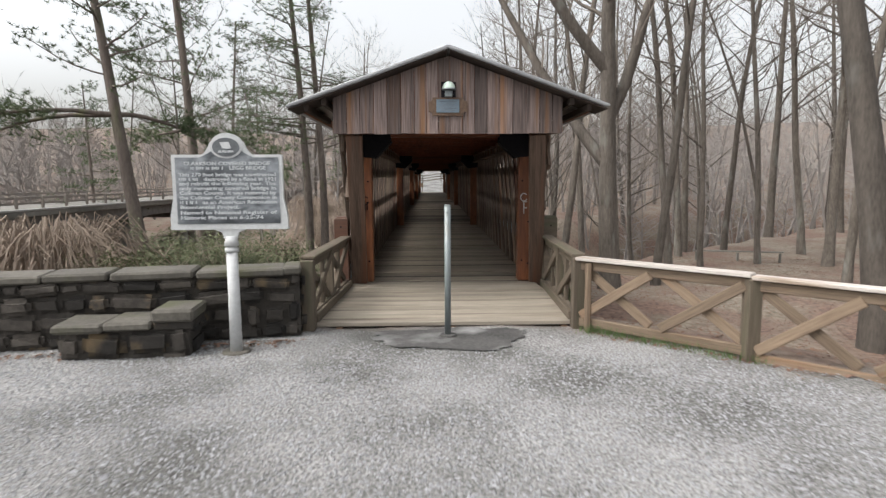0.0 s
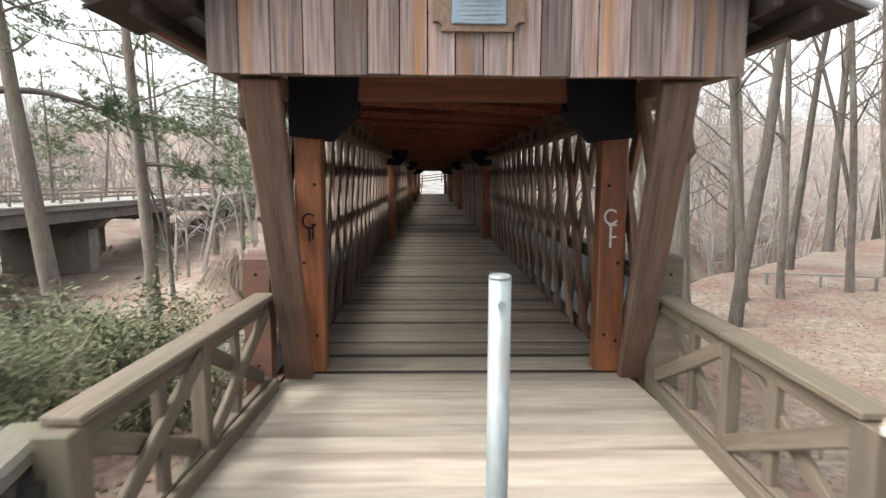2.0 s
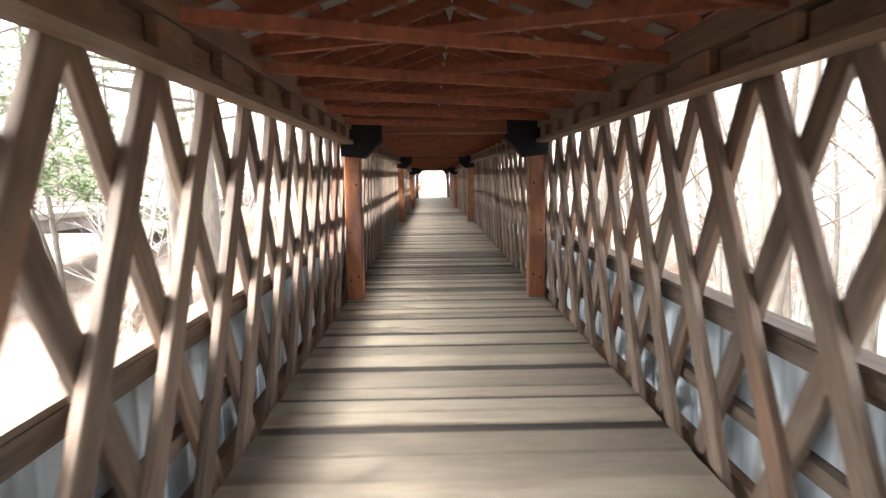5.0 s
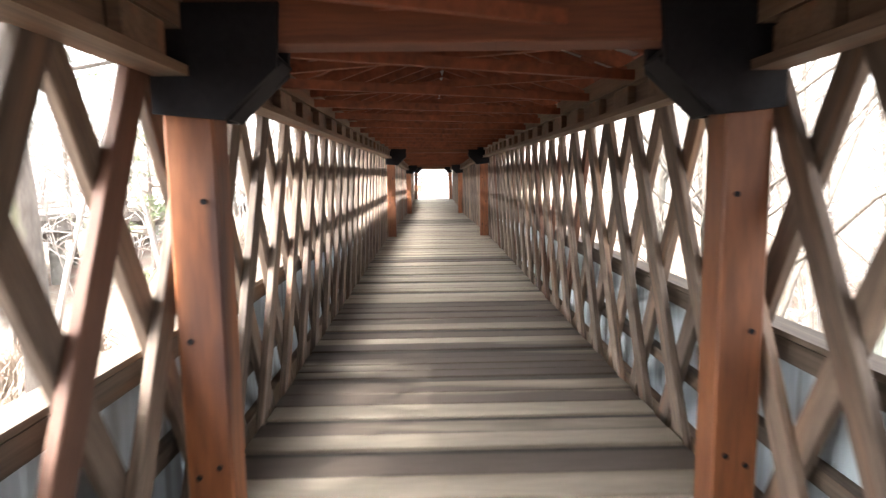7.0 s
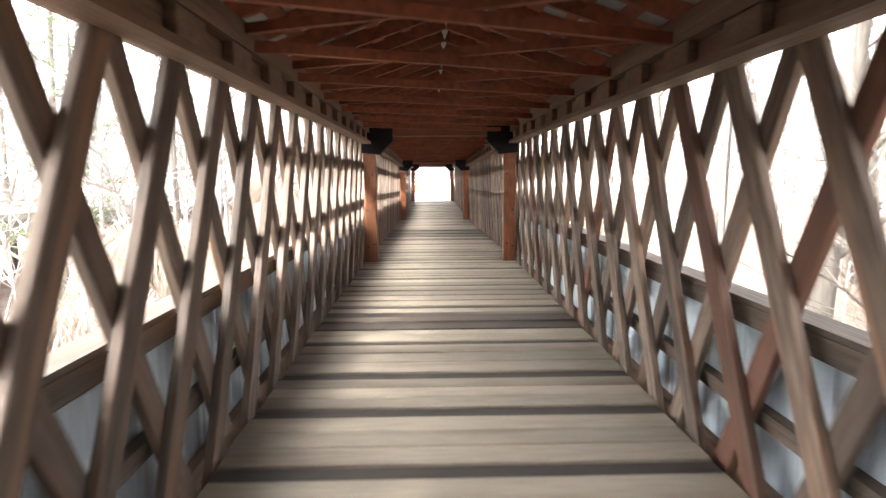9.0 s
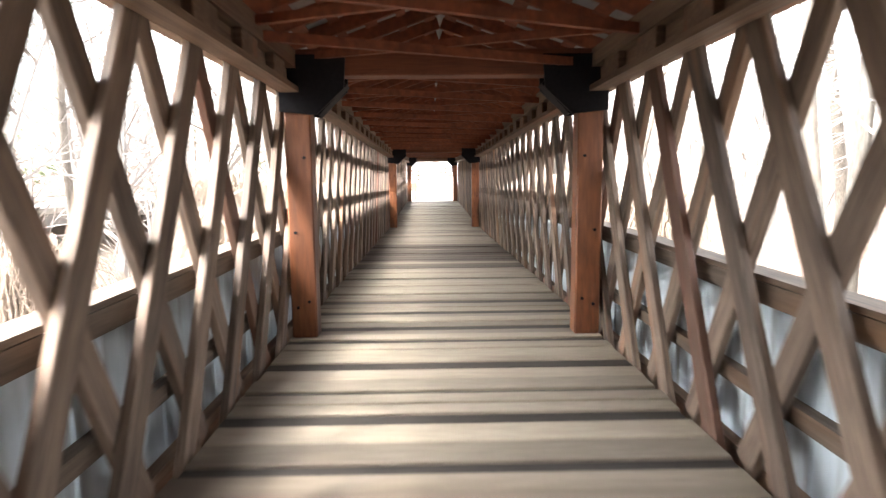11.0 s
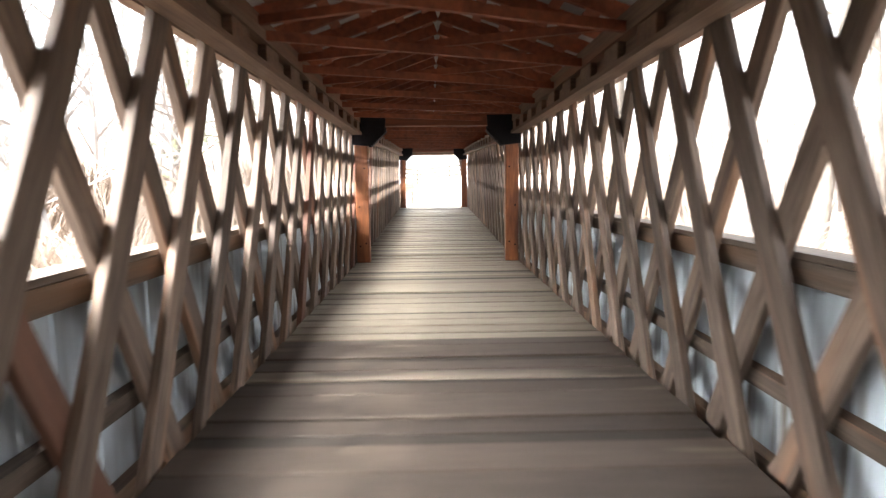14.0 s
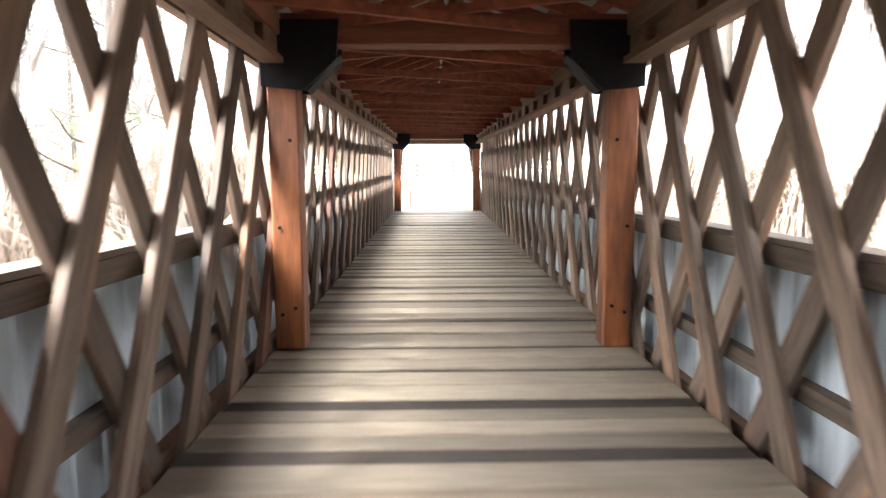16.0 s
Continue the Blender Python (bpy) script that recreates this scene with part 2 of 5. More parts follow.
# ---- building helpers ----
def part(name, data, material, parent=None, label=""):
    """Links a bmesh or a mesh as one object, under a thing or part if one is given."""
    if isinstance(data, bmesh.types.BMesh):
        me = bpy.data.meshes.new(name)
        data.to_mesh(me)
        data.free()
    else:
        me = data
    if not me.materials:
        me.materials.append(material)
    ob = new(name, me)
    if parent is not None:
        ob.parent = parent
    if label:
        tagged(ob, label)
    return ob


def thing(name, label, category, group="", kind="", at=None):
    ob = new(name)
    ob.empty_display_size = 0.1
    if at is not None:
        ob.matrix_basis = at
    return tagged(ob, label, category, group, kind)


def box(sx, sy, sz, bevel=0.006, cx=0, cy=0, cz=0, wobble=0.0):
    bm = bmesh.new()
    bmesh.ops.create_cube(bm, size=1, matrix=Matrix.Translation((cx, cy, cz)) @ Matrix.Diagonal((sx, sy, sz, 1)))
    if bevel:
        bmesh.ops.bevel(bm, geom=list(bm.edges), offset=bevel, segments=1, affect="EDGES")
    if wobble:
        for v in bm.verts:
            v.co += Vector((random.uniform(-1, 1), random.uniform(-1, 1), random.uniform(-1, 1))) * wobble
    return bm


def add_box(bm, m, sx, sy, sz):
    bmesh.ops.create_cube(bm, size=1, matrix=m @ Matrix.Diagonal((sx, sy, sz, 1)))


def beam_pose(a, b, up=(0, 0, 1)):
    """A pose whose x runs from a to b, at their middle, and its length."""
    a, b = Vector(a), Vector(b)
    x = (b - a).normalized()
    y = Vector(up).cross(x)
    y = y.normalized() if y.length > 1e-4 else Vector((0, 1, 0))
    z = x.cross(y)
    m = Matrix((x, y, z)).transposed().to_4x4()
    m.translation = (a + b) / 2
    return m, (b - a).length


def beam(name, a, b, w, h, material, parent, label="", bevel=0.008, up=(0, 0, 1)):
    """A timber from a to b, w wide and h high, with its grain along it."""
    m, n = beam_pose(a, b, up)
    ob = part(name, box(n, w, h, bevel), material, parent, label)
    ob.matrix_basis = m
    return ob


_cache = {}


def board_mesh(key, sx, sy, sz, material, bevel=0.004):
    k = (key, round(sx, 3), round(sy, 3), round(sz, 3))
    if k not in _cache:
        bm = box(sx, sy, sz, bevel)
        me = bpy.data.meshes.new(key)
        bm.to_mesh(me); bm.free()
        me.materials.append(material)
        _cache[k] = me
    return _cache[k]


def piece(name, me, m, parent):
    ob = new(name, me)
    ob.parent = parent
    ob.matrix_basis = m
    return ob


def raw_mesh(name, verts, faces, material, smooth=False):
    me = bpy.data.meshes.new(name)
    me.from_pydata(verts, [], faces)
    me.materials.append(material)
    if smooth:
        me.shade_smooth()
    return me


def cylinder(r1, r2, z0, z1, seg=20, cx=0, cy=0):
    bm = bmesh.new()
    bmesh.ops.create_cone(bm, cap_ends=True, segments=seg, radius1=r1, radius2=r2, depth=z1 - z0, matrix=Matrix.Translation((cx, cy, (z0 + z1) / 2)))
    for f in bm.faces:
        f.smooth = len(f.verts) == 4
    return bm


def smooth(a, b, v):
    v = min(1.0, max(0.0, (v - a) / (b - a)))
    return v * v * (3 - 2 * v)


# ---- plan of the bridge ----
PIERS = [(0.0, 0.0), (11.2, 0.06), (24.70, 0.19), (37.74, 0.09), (52.46, 0.32)]
END = PIERS[-1][0]
HALF = 1.395          # floor edge
LAT_IN, LAT_T, LAT_W = 1.415, 0.052, 0.150


def floor_z(y):
    if y <= 0:
        return 0.0
    for (a, u), (b, v) in zip(PIERS, PIERS[1:]):
        if y <= b:
            return u + (v - u) * smooth(a, b, y)
    return PIERS[-1][1]


# ---- ground ----
WATER_Z = -4.8


def creek_y(x):
    return 13.0 + 0.85 * max(x + 1, 0) + 0.25 * max(-x - 4, 0)


def ground_z(x, y):
    edge = -2.62 - 0.18 * max(0.0, -1.6 - x)                  # the stone wall's line
    if x > 1.4:
        edge = -2.75 - 0.98 * (x - 1.4)                       # the splayed rail's line
    edge = max(edge, -14)
    s = y - edge
    if x > 1.4:
        park = -1.25 * smooth(0.3, 6.5, s)
    elif x < -1.6:
        park = -2.95 * smooth(0.2, 10, s)
    else:
        park = -2.2 * smooth(0.3, 5, s)
    z = -0.06 + park
    c = abs(y - creek_y(x))
    if s > 0:
        z -= max(0.0, -WATER_Z + 0.6 + park) * (1 - smooth(3.0, 8.5, c))
        if y > creek_y(x):
            back = smooth(creek_y(x) + 4, 48, y)
            z = z + (0.2 - z) * back * (1 - 0.4 * smooth(8, 10, x) - 0.9 * smooth(7, 15, -x))
    z -= 1.4 * smooth(9, 17, -x) * smooth(2, 9, s) * (1 - smooth(40, 60, y))
    z += 0.05 * max(0.0, x - 34) + 0.08 * max(0.0, y - 66) * smooth(-3, 6, abs(x + 1) - 0) + 0.05 * max(0, y - 62)
    z += 0.05 * max(0.0, -x - 45)
    rough_amp = 0.05 if s < 0.3 else 0.16
    if s > -0.2 and not (abs(x) < 2 and y > 49):
        z += rough_amp * noise.noise((x * 0.35, y * 0.35, 1.0)) + 0.06 * noise.noise((x * 1.3, y * 1.3, 4.0))
    else:
        z += 0.02 * noise.noise((x * 0.8, y * 0.8, 2.0))
    return min(z, 22 + 3 * noise.noise((x * 0.03, y * 0.03, 0)))


def ground_cover(x, y):
    edge = -2.62 - 0.18 * max(0.0, -1.6 - x) if x <= 1.4 else -2.75 - 0.98 * (x - 1.4)
    near = 1 - smooth(-0.25, 0.2, y - edge + 0.25 * noise.noise((x * 2, y * 2, 0)))
    far = smooth(49.5, 51.5, y) * (1 - smooth(2.2, 3.6, abs(x + 0.02 * (y - 50)) - 0.03 * max(0, y - 50)))
    return max(near, far)


def build_ground():
    def axis(lo, hi, centre, step, growth):
        out = [centre]
        for sign, lim in ((1, hi), (-1, lo)):
            v, st = centre, step
            while sign * v < sign * lim:
                if abs(v - centre) > 9:
                    st *= growth
                v += sign * st
                out.append(v)
        return sorted(out)
    xs, ys = axis(-700, 700, 0.0, 0.3, 1.06), axis(-500, 900, -2.0, 0.3, 1.035)
    verts = [(x, y, ground_z(x, y)) for y in ys for x in xs]
    nx = len(xs)
    faces = [(j * nx + i, j * nx + i + 1, (j + 1) * nx + i + 1, (j + 1) * nx + i) for j in range(len(ys) - 1) for i in range(nx - 1)]
    me = raw_mesh("ground", verts, faces, M_GROUND, True)
    at = me.attributes.new("cover", "FLOAT", "POINT")
    at.data.foreach_set("value", [ground_cover(v[0], v[1]) for v in verts])
    tagged(new("ground", me), "grey gravel clearing and red-brown leaf litter on a wooded bank", "ground", kind="structure")
    wv = [(x, creek_y(x) + o, WATER_Z) for x in (-160, -80, -40, -20, -8, 0, 8, 20, 40, 80) for o in (-11, 11)]
    wf = [(2 * i, 2 * i + 2, 2 * i + 3, 2 * i + 1) for i in range(9)]
    tagged(new("water", raw_mesh("water", wv, wf, M_WATER)), "still grey-green creek below the bridge", "creek", kind="structure")


build_ground()


# ---- the covered bridge: roof, ceiling, chords ----
ROOF_Y0, ROOF_Y1 = -1.78, END + 1.7
EAVE_X, EAVE_Z, APEX_Z = 2.05, 2.56, 3.29


def stations():
    ys = [ROOF_Y0, -0.9, 0.0]
    k = 2.0
    while k < END:
        ys.append(k)
        k += 2.0
    return ys + [END, ROOF_Y1]


def sill_rise(y):
    """How far the siding's top climbs above its height at the near portal."""
    return 0.1 * smooth(20, 34, y)


def sweep(section, ys, rising=False):
    """A closed section (x, z) carried along the bridge over the floor's line."""
    bm = bmesh.new()
    rings = [[bm.verts.new((x, y, z + floor_z(min(y, END)) + (sill_rise(y) if rising else 0.0))) for x, z in section] for y in ys]
    n = len(section)
    for a, b in zip(rings, rings[1:]):
        for i in range(n):
            bm.faces.new((a[i], a[(i + 1) % n], b[(i + 1) % n], b[i]))
    bm.faces.new(rings[0]); bm.faces.new(list(reversed(rings[-1])))
    bmesh.ops.recalc_face_normals(bm, faces=bm.faces)
    return bm


def rect(x0, x1, z0, z1):
    return [(x0, z0), (x1, z0), (x1, z1), (x0, z1)]


roof = thing("roof", "low gabled grey sheet-metal roof of the covered bridge", "roof", kind="structure")
part("roof_sheet", sweep([(-EAVE_X, EAVE_Z), (0, APEX_Z), (EAVE_X, EAVE_Z), (EAVE_X, EAVE_Z - 0.02), (0, APEX_Z - 0.02), (-EAVE_X, EAVE_Z - 0.02)], stations()), M_ROOF, roof)
# standing ribs of the sheet, on both slopes
for y in [ROOF_Y0 + 0.3 + 0.61 * k for k in range(88)]:
    for s in (-1, 1):
        zf = floor_z(min(y, END))
        m, n = beam_pose((s * EAVE_X, y, EAVE_Z + 0.008 + zf), (0.0, y, APEX_Z + 0.008 + zf))
        piece("roof_rib", board_mesh("roof_rib", n, 0.035, 0.022, M_ROOF, 0.0), m, roof)
slope = (APEX_Z - EAVE_Z) / EAVE_X


def build_ceiling():
    """Rafters, purlins, tie beams and crossed braces under the roof, in one mesh."""
    bm = bmesh.new()
    def stick(a, b, w, h, up=(0, 0, 1)):
        m, n = beam_pose(a, b, up)
        add_box(bm, m, n, w, h)
    y = -1.0
    while y < ROOF_Y1 - 0.7:
        zf = floor_z(min(y, END))
        for s in (-1, 1):
            stick((s * 1.6, y, EAVE_Z + slope * (EAVE_X - 1.6) - 0.09 + zf), (s * 0.02, y, APEX_Z - 0.1 + zf), 0.05, 0.13)
        y += 0.61
    for s in (-1, 1):
        for k in range(7):
            x = 0.12 + 0.3 * k
            sec = sweep_box(s * x, APEX_Z - slope * x - 0.034)
            for a, b in sec:
                stick(a, b, 0.10 if k % 2 else 0.13, 0.02, (s * slope, 0, 1))
    bay = 1.2
    y = 0.75
    while y < END - 0.4:
        zf = floor_z(y)
        if y + bay < END - 0.3:
            z1 = floor_z(y + bay)
            stick((-1.33, y + 0.06, 2.395 + zf), (1.33, y + bay - 0.06, 2.395 + z1), 0.045, 0.068)
            stick((1.33, y + 0.06, 2.455 + zf), (-1.33, y + bay - 0.06, 2.455 + z1), 0.045, 0.06)
        y += bay
    me = bpy.data.meshes.new("ceiling")
    bm.to_mesh(me); bm.free()
    me.materials.append(M_CEIL)
    tagged(new("ceiling", me), "red-brown rafters and crossed roof braces under the sheet roof", "ceiling", kind="structure")


def sweep_box(x, z):
    ys = [-1.1] + [y for y in stations() if y > -1.0 and y <= END] + [END + 1.0]
    return [((x, a, z + floor_z(min(a, END))), (x, b, z + floor_z(min(b, END)))) for a, b in zip(ys, ys[1:])]


build_ceiling()

LATTICE_PITCH, LATTICE_HALF = 0.66, 0.67
ANGLE = math.atan2(LATTICE_HALF, LATTICE_PITCH / 2)
inner = [y for y in stations() if 0.0 <= y <= END]


def build_wall(side):
    s = -1 if side == "left" else 1
    node_y, node_z = (16.66, 1.67) if s < 0 else (16.15, 1.70)
    wall = thing("wall_" + ("west" if s < 0 else "east"), "open timber lattice wall with plank siding along its lower half", "lattice wall", kind="structure")
    for k in range(int(END / 0.74)):
        yk = 0.4 + 0.74 * k
        piece("chord_block", board_mesh("chord_block", 0.34, 0.06, 0.14, M_CHORD, 0.006), pose(s * 1.30, yk, 2.275 + floor_z(yk), 0, 0, 90), wall)
    def run(name, x0, x1, z0, z1, mat, rising=False):
        part(name, sweep(rect(s * x0, s * x1, z0, z1), inner, rising), mat, wall)
    run("top_chord", 1.24, 1.396, 2.15, 2.195, M_CHORD)
    run("top_chord", 1.335, 1.396, 2.20, 2.34, M_CHORD)
    run("top_chord", 1.26, 1.396, 2.35, 2.5, M_CHORD)
    run("outer_top_chord", 1.545, 1.62, 2.23, 2.5, M_CHORD)
    run("bottom_chord", 1.545, 1.62, -0.32, -0.06, M_CHORD)
    run("nailer", 1.545, 1.62, 0.77, 0.88, M_NAILER, True)
    run("nailer", 1.545, 1.62, 0.27, 0.36, M_NAILER)
    run("sill_cap", 1.545, 1.71, 0.885, 0.915, M_NAILER, True)
    # lattice planks, two layers
    length = 2.95
    for layer in (0, 1):
        lean = 1 if layer == 0 else -1
        x = s * (LAT_IN + LAT_T * (0.5 + layer) + 0.002 * layer)
        k0 = math.ceil((0.1 - node_y) / LATTICE_PITCH) - 5
        k1 = int((END - node_y) / LATTICE_PITCH) + 3
        for k in range(k0, k1 + 1):
            yn = node_y + k * LATTICE_PITCH
            yn += float(np.interp(yn, (1.0, 9.0, 16.0, 25.5, 33.0), (-0.03, 0.1, 0.0, -0.02, -0.08)))
            yn += float(np.interp(yn, (2, 14, 19.3, 26, 31, 36), (-0.06, -0.03, -0.08, 0.04, 0.0, -0.09) if s < 0 else (0.0, 0.055, 0.01, 0.0, 0.02, -0.02)))
            # middle of the plank at 1.05 above the floor
            zm = 1.02
            ym = yn + lean * (zm - node_z) / math.tan(ANGLE)
            a = ANGLE + random.uniform(-0.012, 0.012)
            d = Vector((0, lean * math.cos(a), math.sin(a)))
            l2 = length / 2
            lo, hi = ym - abs(d.y) * l2, ym + abs(d.y) * l2
            if hi < -1.1 or lo > END - 0.25:
                continue
            zf = floor_z(min(max(ym, 0), END))
            t0, t1 = -l2, l2
            # clip the end planks at the portals
            if d.y > 0:
                t1 = min(t1, (END - 0.02 - ym) / d.y)
            else:
                t0 = max(t0, (END - 0.02 - ym) / d.y)
            # before the near portal the lattice runs on to the raking strut
            rise, at0 = d.y + 0.54 * d.z, ym + 0.02 + 0.54 * zm
            if rise > 0:
                t0 = max(t0, -at0 / rise)
            else:
                t1 = min(t1, -at0 / rise)
            if t1 - t0 < 0.4:
                continue
            c = Vector((x, ym, zm + zf))
            m, n = beam_pose(c + d * t0, c + d * t1, (s, 0, 0))
            red = random.random() < 0.05
            me2 = board_mesh("lattice_plank_red" if red else "lattice_plank", n, LAT_W, LAT_T, M_LATRED if red else M_LATTICE, 0.006)
            piece("lattice_plank", me2, m, wall)
    # siding boards outside, upright, up to the cap
    y = 0.1
    while y < END - 0.1:
        w = random.choice((0.23, 0.26, 0.29))
        me = board_mesh("siding_board", 1.30, w - 0.006, 0.022, M_SIDING, 0.0)
        zf = floor_z(y)
        m = Matrix.Translation((s * (1.634 + random.uniform(-0.003, 0.003)), y + w / 2, 0.2 + zf + sill_rise(y))) @ Euler((0, -math.pi / 2, 0)).to_matrix().to_4x4()
        piece("siding_board", me, m, wall)
        y += w


build_wall("left")
build_wall("right")


# ---- portal and pier frames ----
def pier_frame(y, z):
    fr = thing("pier_frame", "red-stained timber posts with a cross beam and black knee plates", "timber frame", "frames along the bridge", at=pose(0, y, z))
    for s in (-1, 1):
        post = p = part("post", box(2.26, 0.225, 0.19, 0.012), M_RED, fr)
        p.matrix_basis = Matrix.Translation((s * 1.27, 0, 1.13)) @ Euler((0, -math.pi / 2, 0)).to_matrix().to_4x4() @ Euler((math.pi / 2, 0, 0)).to_matrix().to_4x4()
        for bz in (0.28, 0.33, 0.95, 1.6):
            bolt = part("bolt", cylinder(0.014, 0.014, 0, 0.012, 10), M_BLACK, post)
            bolt.matrix_basis = post.matrix_basis.inverted() @ pose(s * (1.27 + (0.05 if bz in (0.28, 0.95) else -0.05)), -0.094, bz, 90)
        # knee plate: a thick board with a slanted inner edge, on the front and the back of the post
        for f in (-1, 1):
            bm = bmesh.new()
            outline = [(1.41, 1.99), (1.10, 1.96), (0.86, 2.18), (0.84, 2.46), (1.41, 2.46)]
            front = [bm.verts.new((s * px, f * 0.11 - 0.02, pz)) for px, pz in outline]
            back = [bm.verts.new((s * px, f * 0.11 + 0.02, pz)) for px, pz in outline]
            bm.faces.new(front); bm.faces.new(list(reversed(back)))
            for i in range(5):
                bm.faces.new((front[i], back[i], back[(i + 1) % 5], front[(i + 1) % 5]))
            bmesh.ops.recalc_face_normals(bm, faces=bm.faces)
            part("knee_plate", bm, M_BLACK, fr, "black painted knee plate")
        beam("knee_block", (s * 1.12, 0, 1.99), (s * 0.87, 0, 2.25), 0.2, 0.1, M_BLACK, fr)
    beam("cross_beam", (-1.38, 0, 2.40), (1.38, 0, 2.40), 0.2, 0.22, M_BEAM, fr)
    return fr


for i, (y, z) in enumerate(PIERS):
    pier_frame(y + (0.10 if i == 0 else -0.13 if i == 4 else 0), z)


def build_gable(y0, outward, name):
    """Upright boards over the portal, their tops cut to the roof's slope, on raking struts."""
    g = thing(name, "weathered brown plank gable over the bridge portal", "gable", kind="structure")
    zf = floor_z(0 if outward < 0 else END)
    x, i = -1.5, 0
    while x < 1.49:
        w = min(random.choice((0.155, 0.165, 0.175, 0.18)), 1.5 - x)
        zt0 = EAVE_Z + slope * (EAVE_X - abs(x)) - 0.03
        zt1 = EAVE_Z + slope * (EAVE_X - abs(x + w)) - 0.03
        zb = 2.22 + random.uniform(-0.006, 0.006)
        bm = bmesh.new()
        t = 0.028
        dy = random.uniform(-0.004, 0.004)
        zt0, zt1 = zt0 - 0.045, zt1 - 0.045
        pts = [(zb, 0.004), (zb, w - 0.004), (zt1, w - 0.004), (zt0, 0.004)]
        f = [bm.verts.new((pz - 2.5, px - w / 2, dy)) for pz, px in pts]
        b = [bm.verts.new((pz - 2.5, px - w / 2, dy + t)) for pz, px in pts]
        bm.faces.new(f); bm.faces.new(list(reversed(b)))
        for k in range(4):
            bm.faces.new((f[k], b[k], b[(k + 1) % 4], f[(k + 1) % 4]))
        bmesh.ops.recalc_face_normals(bm, faces=bm.faces)
        ob = part("gable_board", bm, M_GABLE, g)
        # local x up, local y along the gable, local z outward
        m = Matrix(((0, 1, 0), (0, 0, 1 if outward > 0 else -1), (1, 0, 0))).to_4x4()
        m.translation = (x + w / 2, y0, 2.5 + zf)
        ob.matrix_basis = m
        x += w
    beam("gable_girt", (-1.48, y0 - outward * 0.07, 2.30 + zf), (1.48, y0 - outward * 0.07, 2.30 + zf), 0.1, 0.14, M_CHORD, g)
    for s in (-1, 1):
        ya, yb2 = y0 + outward * 0.25, y0 - outward * 0.35
        m, n = beam_pose((s * (EAVE_X - 0.02), (ya + yb2) / 2, EAVE_Z - 0.05 + zf), (s * 0.02, (ya + yb2) / 2, APEX_Z - 0.05 + zf))
        # added sheet, its dark colour stands in for shade under the roof's edge
        soffit = part("soffit", box(n, abs(yb2 - ya), 0.014, 0.0), M_EAVE, g, "board under the roof overhang, its colour darkened for the shade there")
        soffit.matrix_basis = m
        # barge board under the roof's edge
        beam("barge_board", (s * (EAVE_X - 0.01), y0 + outward * 0.262, EAVE_Z - 0.012 + zf), (0.0, y0 + outward * 0.262, APEX_Z - 0.012 + zf), 0.02, 0.05, M_ROOF, g)
        beam("side_plate", (s * 1.46, y0 - outward * 0.03, 2.32 + zf), (s * 1.46, y0 - outward * 1.6, 2.36 + zf), 0.12, 0.16, M_CHORD, g)
        # lookout timbers, in the same colour darkened for the eave's shade
        for bx in (1.6, 1.82):
            z = EAVE_Z + slope * (EAVE_X - bx) - 0.1 + zf
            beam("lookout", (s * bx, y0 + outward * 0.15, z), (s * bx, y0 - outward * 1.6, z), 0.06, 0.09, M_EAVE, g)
        yb = y0 - outward * 1.42
        beam("raking_strut", (s * (1.36 if s < 0 else 1.44), yb, 0.0 + zf), (s * (1.25 if s < 0 else 1.2), y0 - outward * 0.12, 2.23 + zf), 0.10, 0.22, M_STRUT, g, up=(1, 0, 0))
    return g


build_gable(-1.5, -1, "gable_south")
build_gable(END + 1.45, 1, "gable_north")


# ---- floor ----
def build_floor():
    fl = thing("floor", "worn transverse plank floor of the bridge, boards uneven and stained", "floor", kind="structure")
    for x in (-1.25, -0.62, 0.0, 0.62, 1.25):
        part("stringer", sweep(rect(x - 0.06, x + 0.06, -0.38, -0.13), inner), M_CHORD, fl)
    y, stops = 0.02, []
    # dark filler boards: those that stand out, with others strewn between
    known = (0.02, 0.95, 1.78, 2.36, 2.98, 3.7, 4.28, 4.86, 5.7, 6.75, 9.9, 11.0, 14.75, 16.2, 21.5, 22.15, 23.2, 26.05, 27.15, 27.75, 32.8, 34.15, 34.75, 35.8, 36.45, 37.65, 39.35, END)
    for a, b in zip(known, known[1:]):
        n = max(1, round((b - a) / random.uniform(0.55, 0.75)))
        stops += [a + (b - a) * (i + (random.uniform(-0.2, 0.2) if i else 0)) / n for i in range(n)]
    boards = []
    for a, b in zip(stops, stops[1:] + [END - 0.05]):
        w = min(random.choice((0.08, 0.1, 0.12, 0.15)), (b - a) / 3)
        boards.append((a, w, True))
        n = max(1, round((b - a - w) / random.uniform(0.18, 0.29)))
        boards += [(a + w + (b - a - w) * i / n, (b - a - w) / n, False) for i in range(n)]
    for y, w, dark in boards:
        soaked = any(a < y < b for a, b in ((11.5, 16.1), (19.75, 20.8), (28.7, 32.5))) and random.random() < 0.85
        w = round(w, 2 if dark else 3)
        me = board_mesh("floor_plank" + ("_dark" if dark else "_soaked" if soaked else ""), 2 * HALF, w - 0.006, 0.05, M_FLOORDARK if dark else M_FLOORMID if soaked else M_FLOOR, 0.006)
        up = random.choice((-0.006, -0.012)) if dark else random.choice((0, 0, 0, 0.003, 0.006, -0.004, 0.01, -0.006))
        m = pose(random.uniform(-0.01, 0.01), y + w / 2, floor_z(y) - 0.03 + up, random.uniform(-0.5, 0.5), 0, random.uniform(-0.3, 0.3))
        piece("floor_plank", me, m, fl)


build_floor()


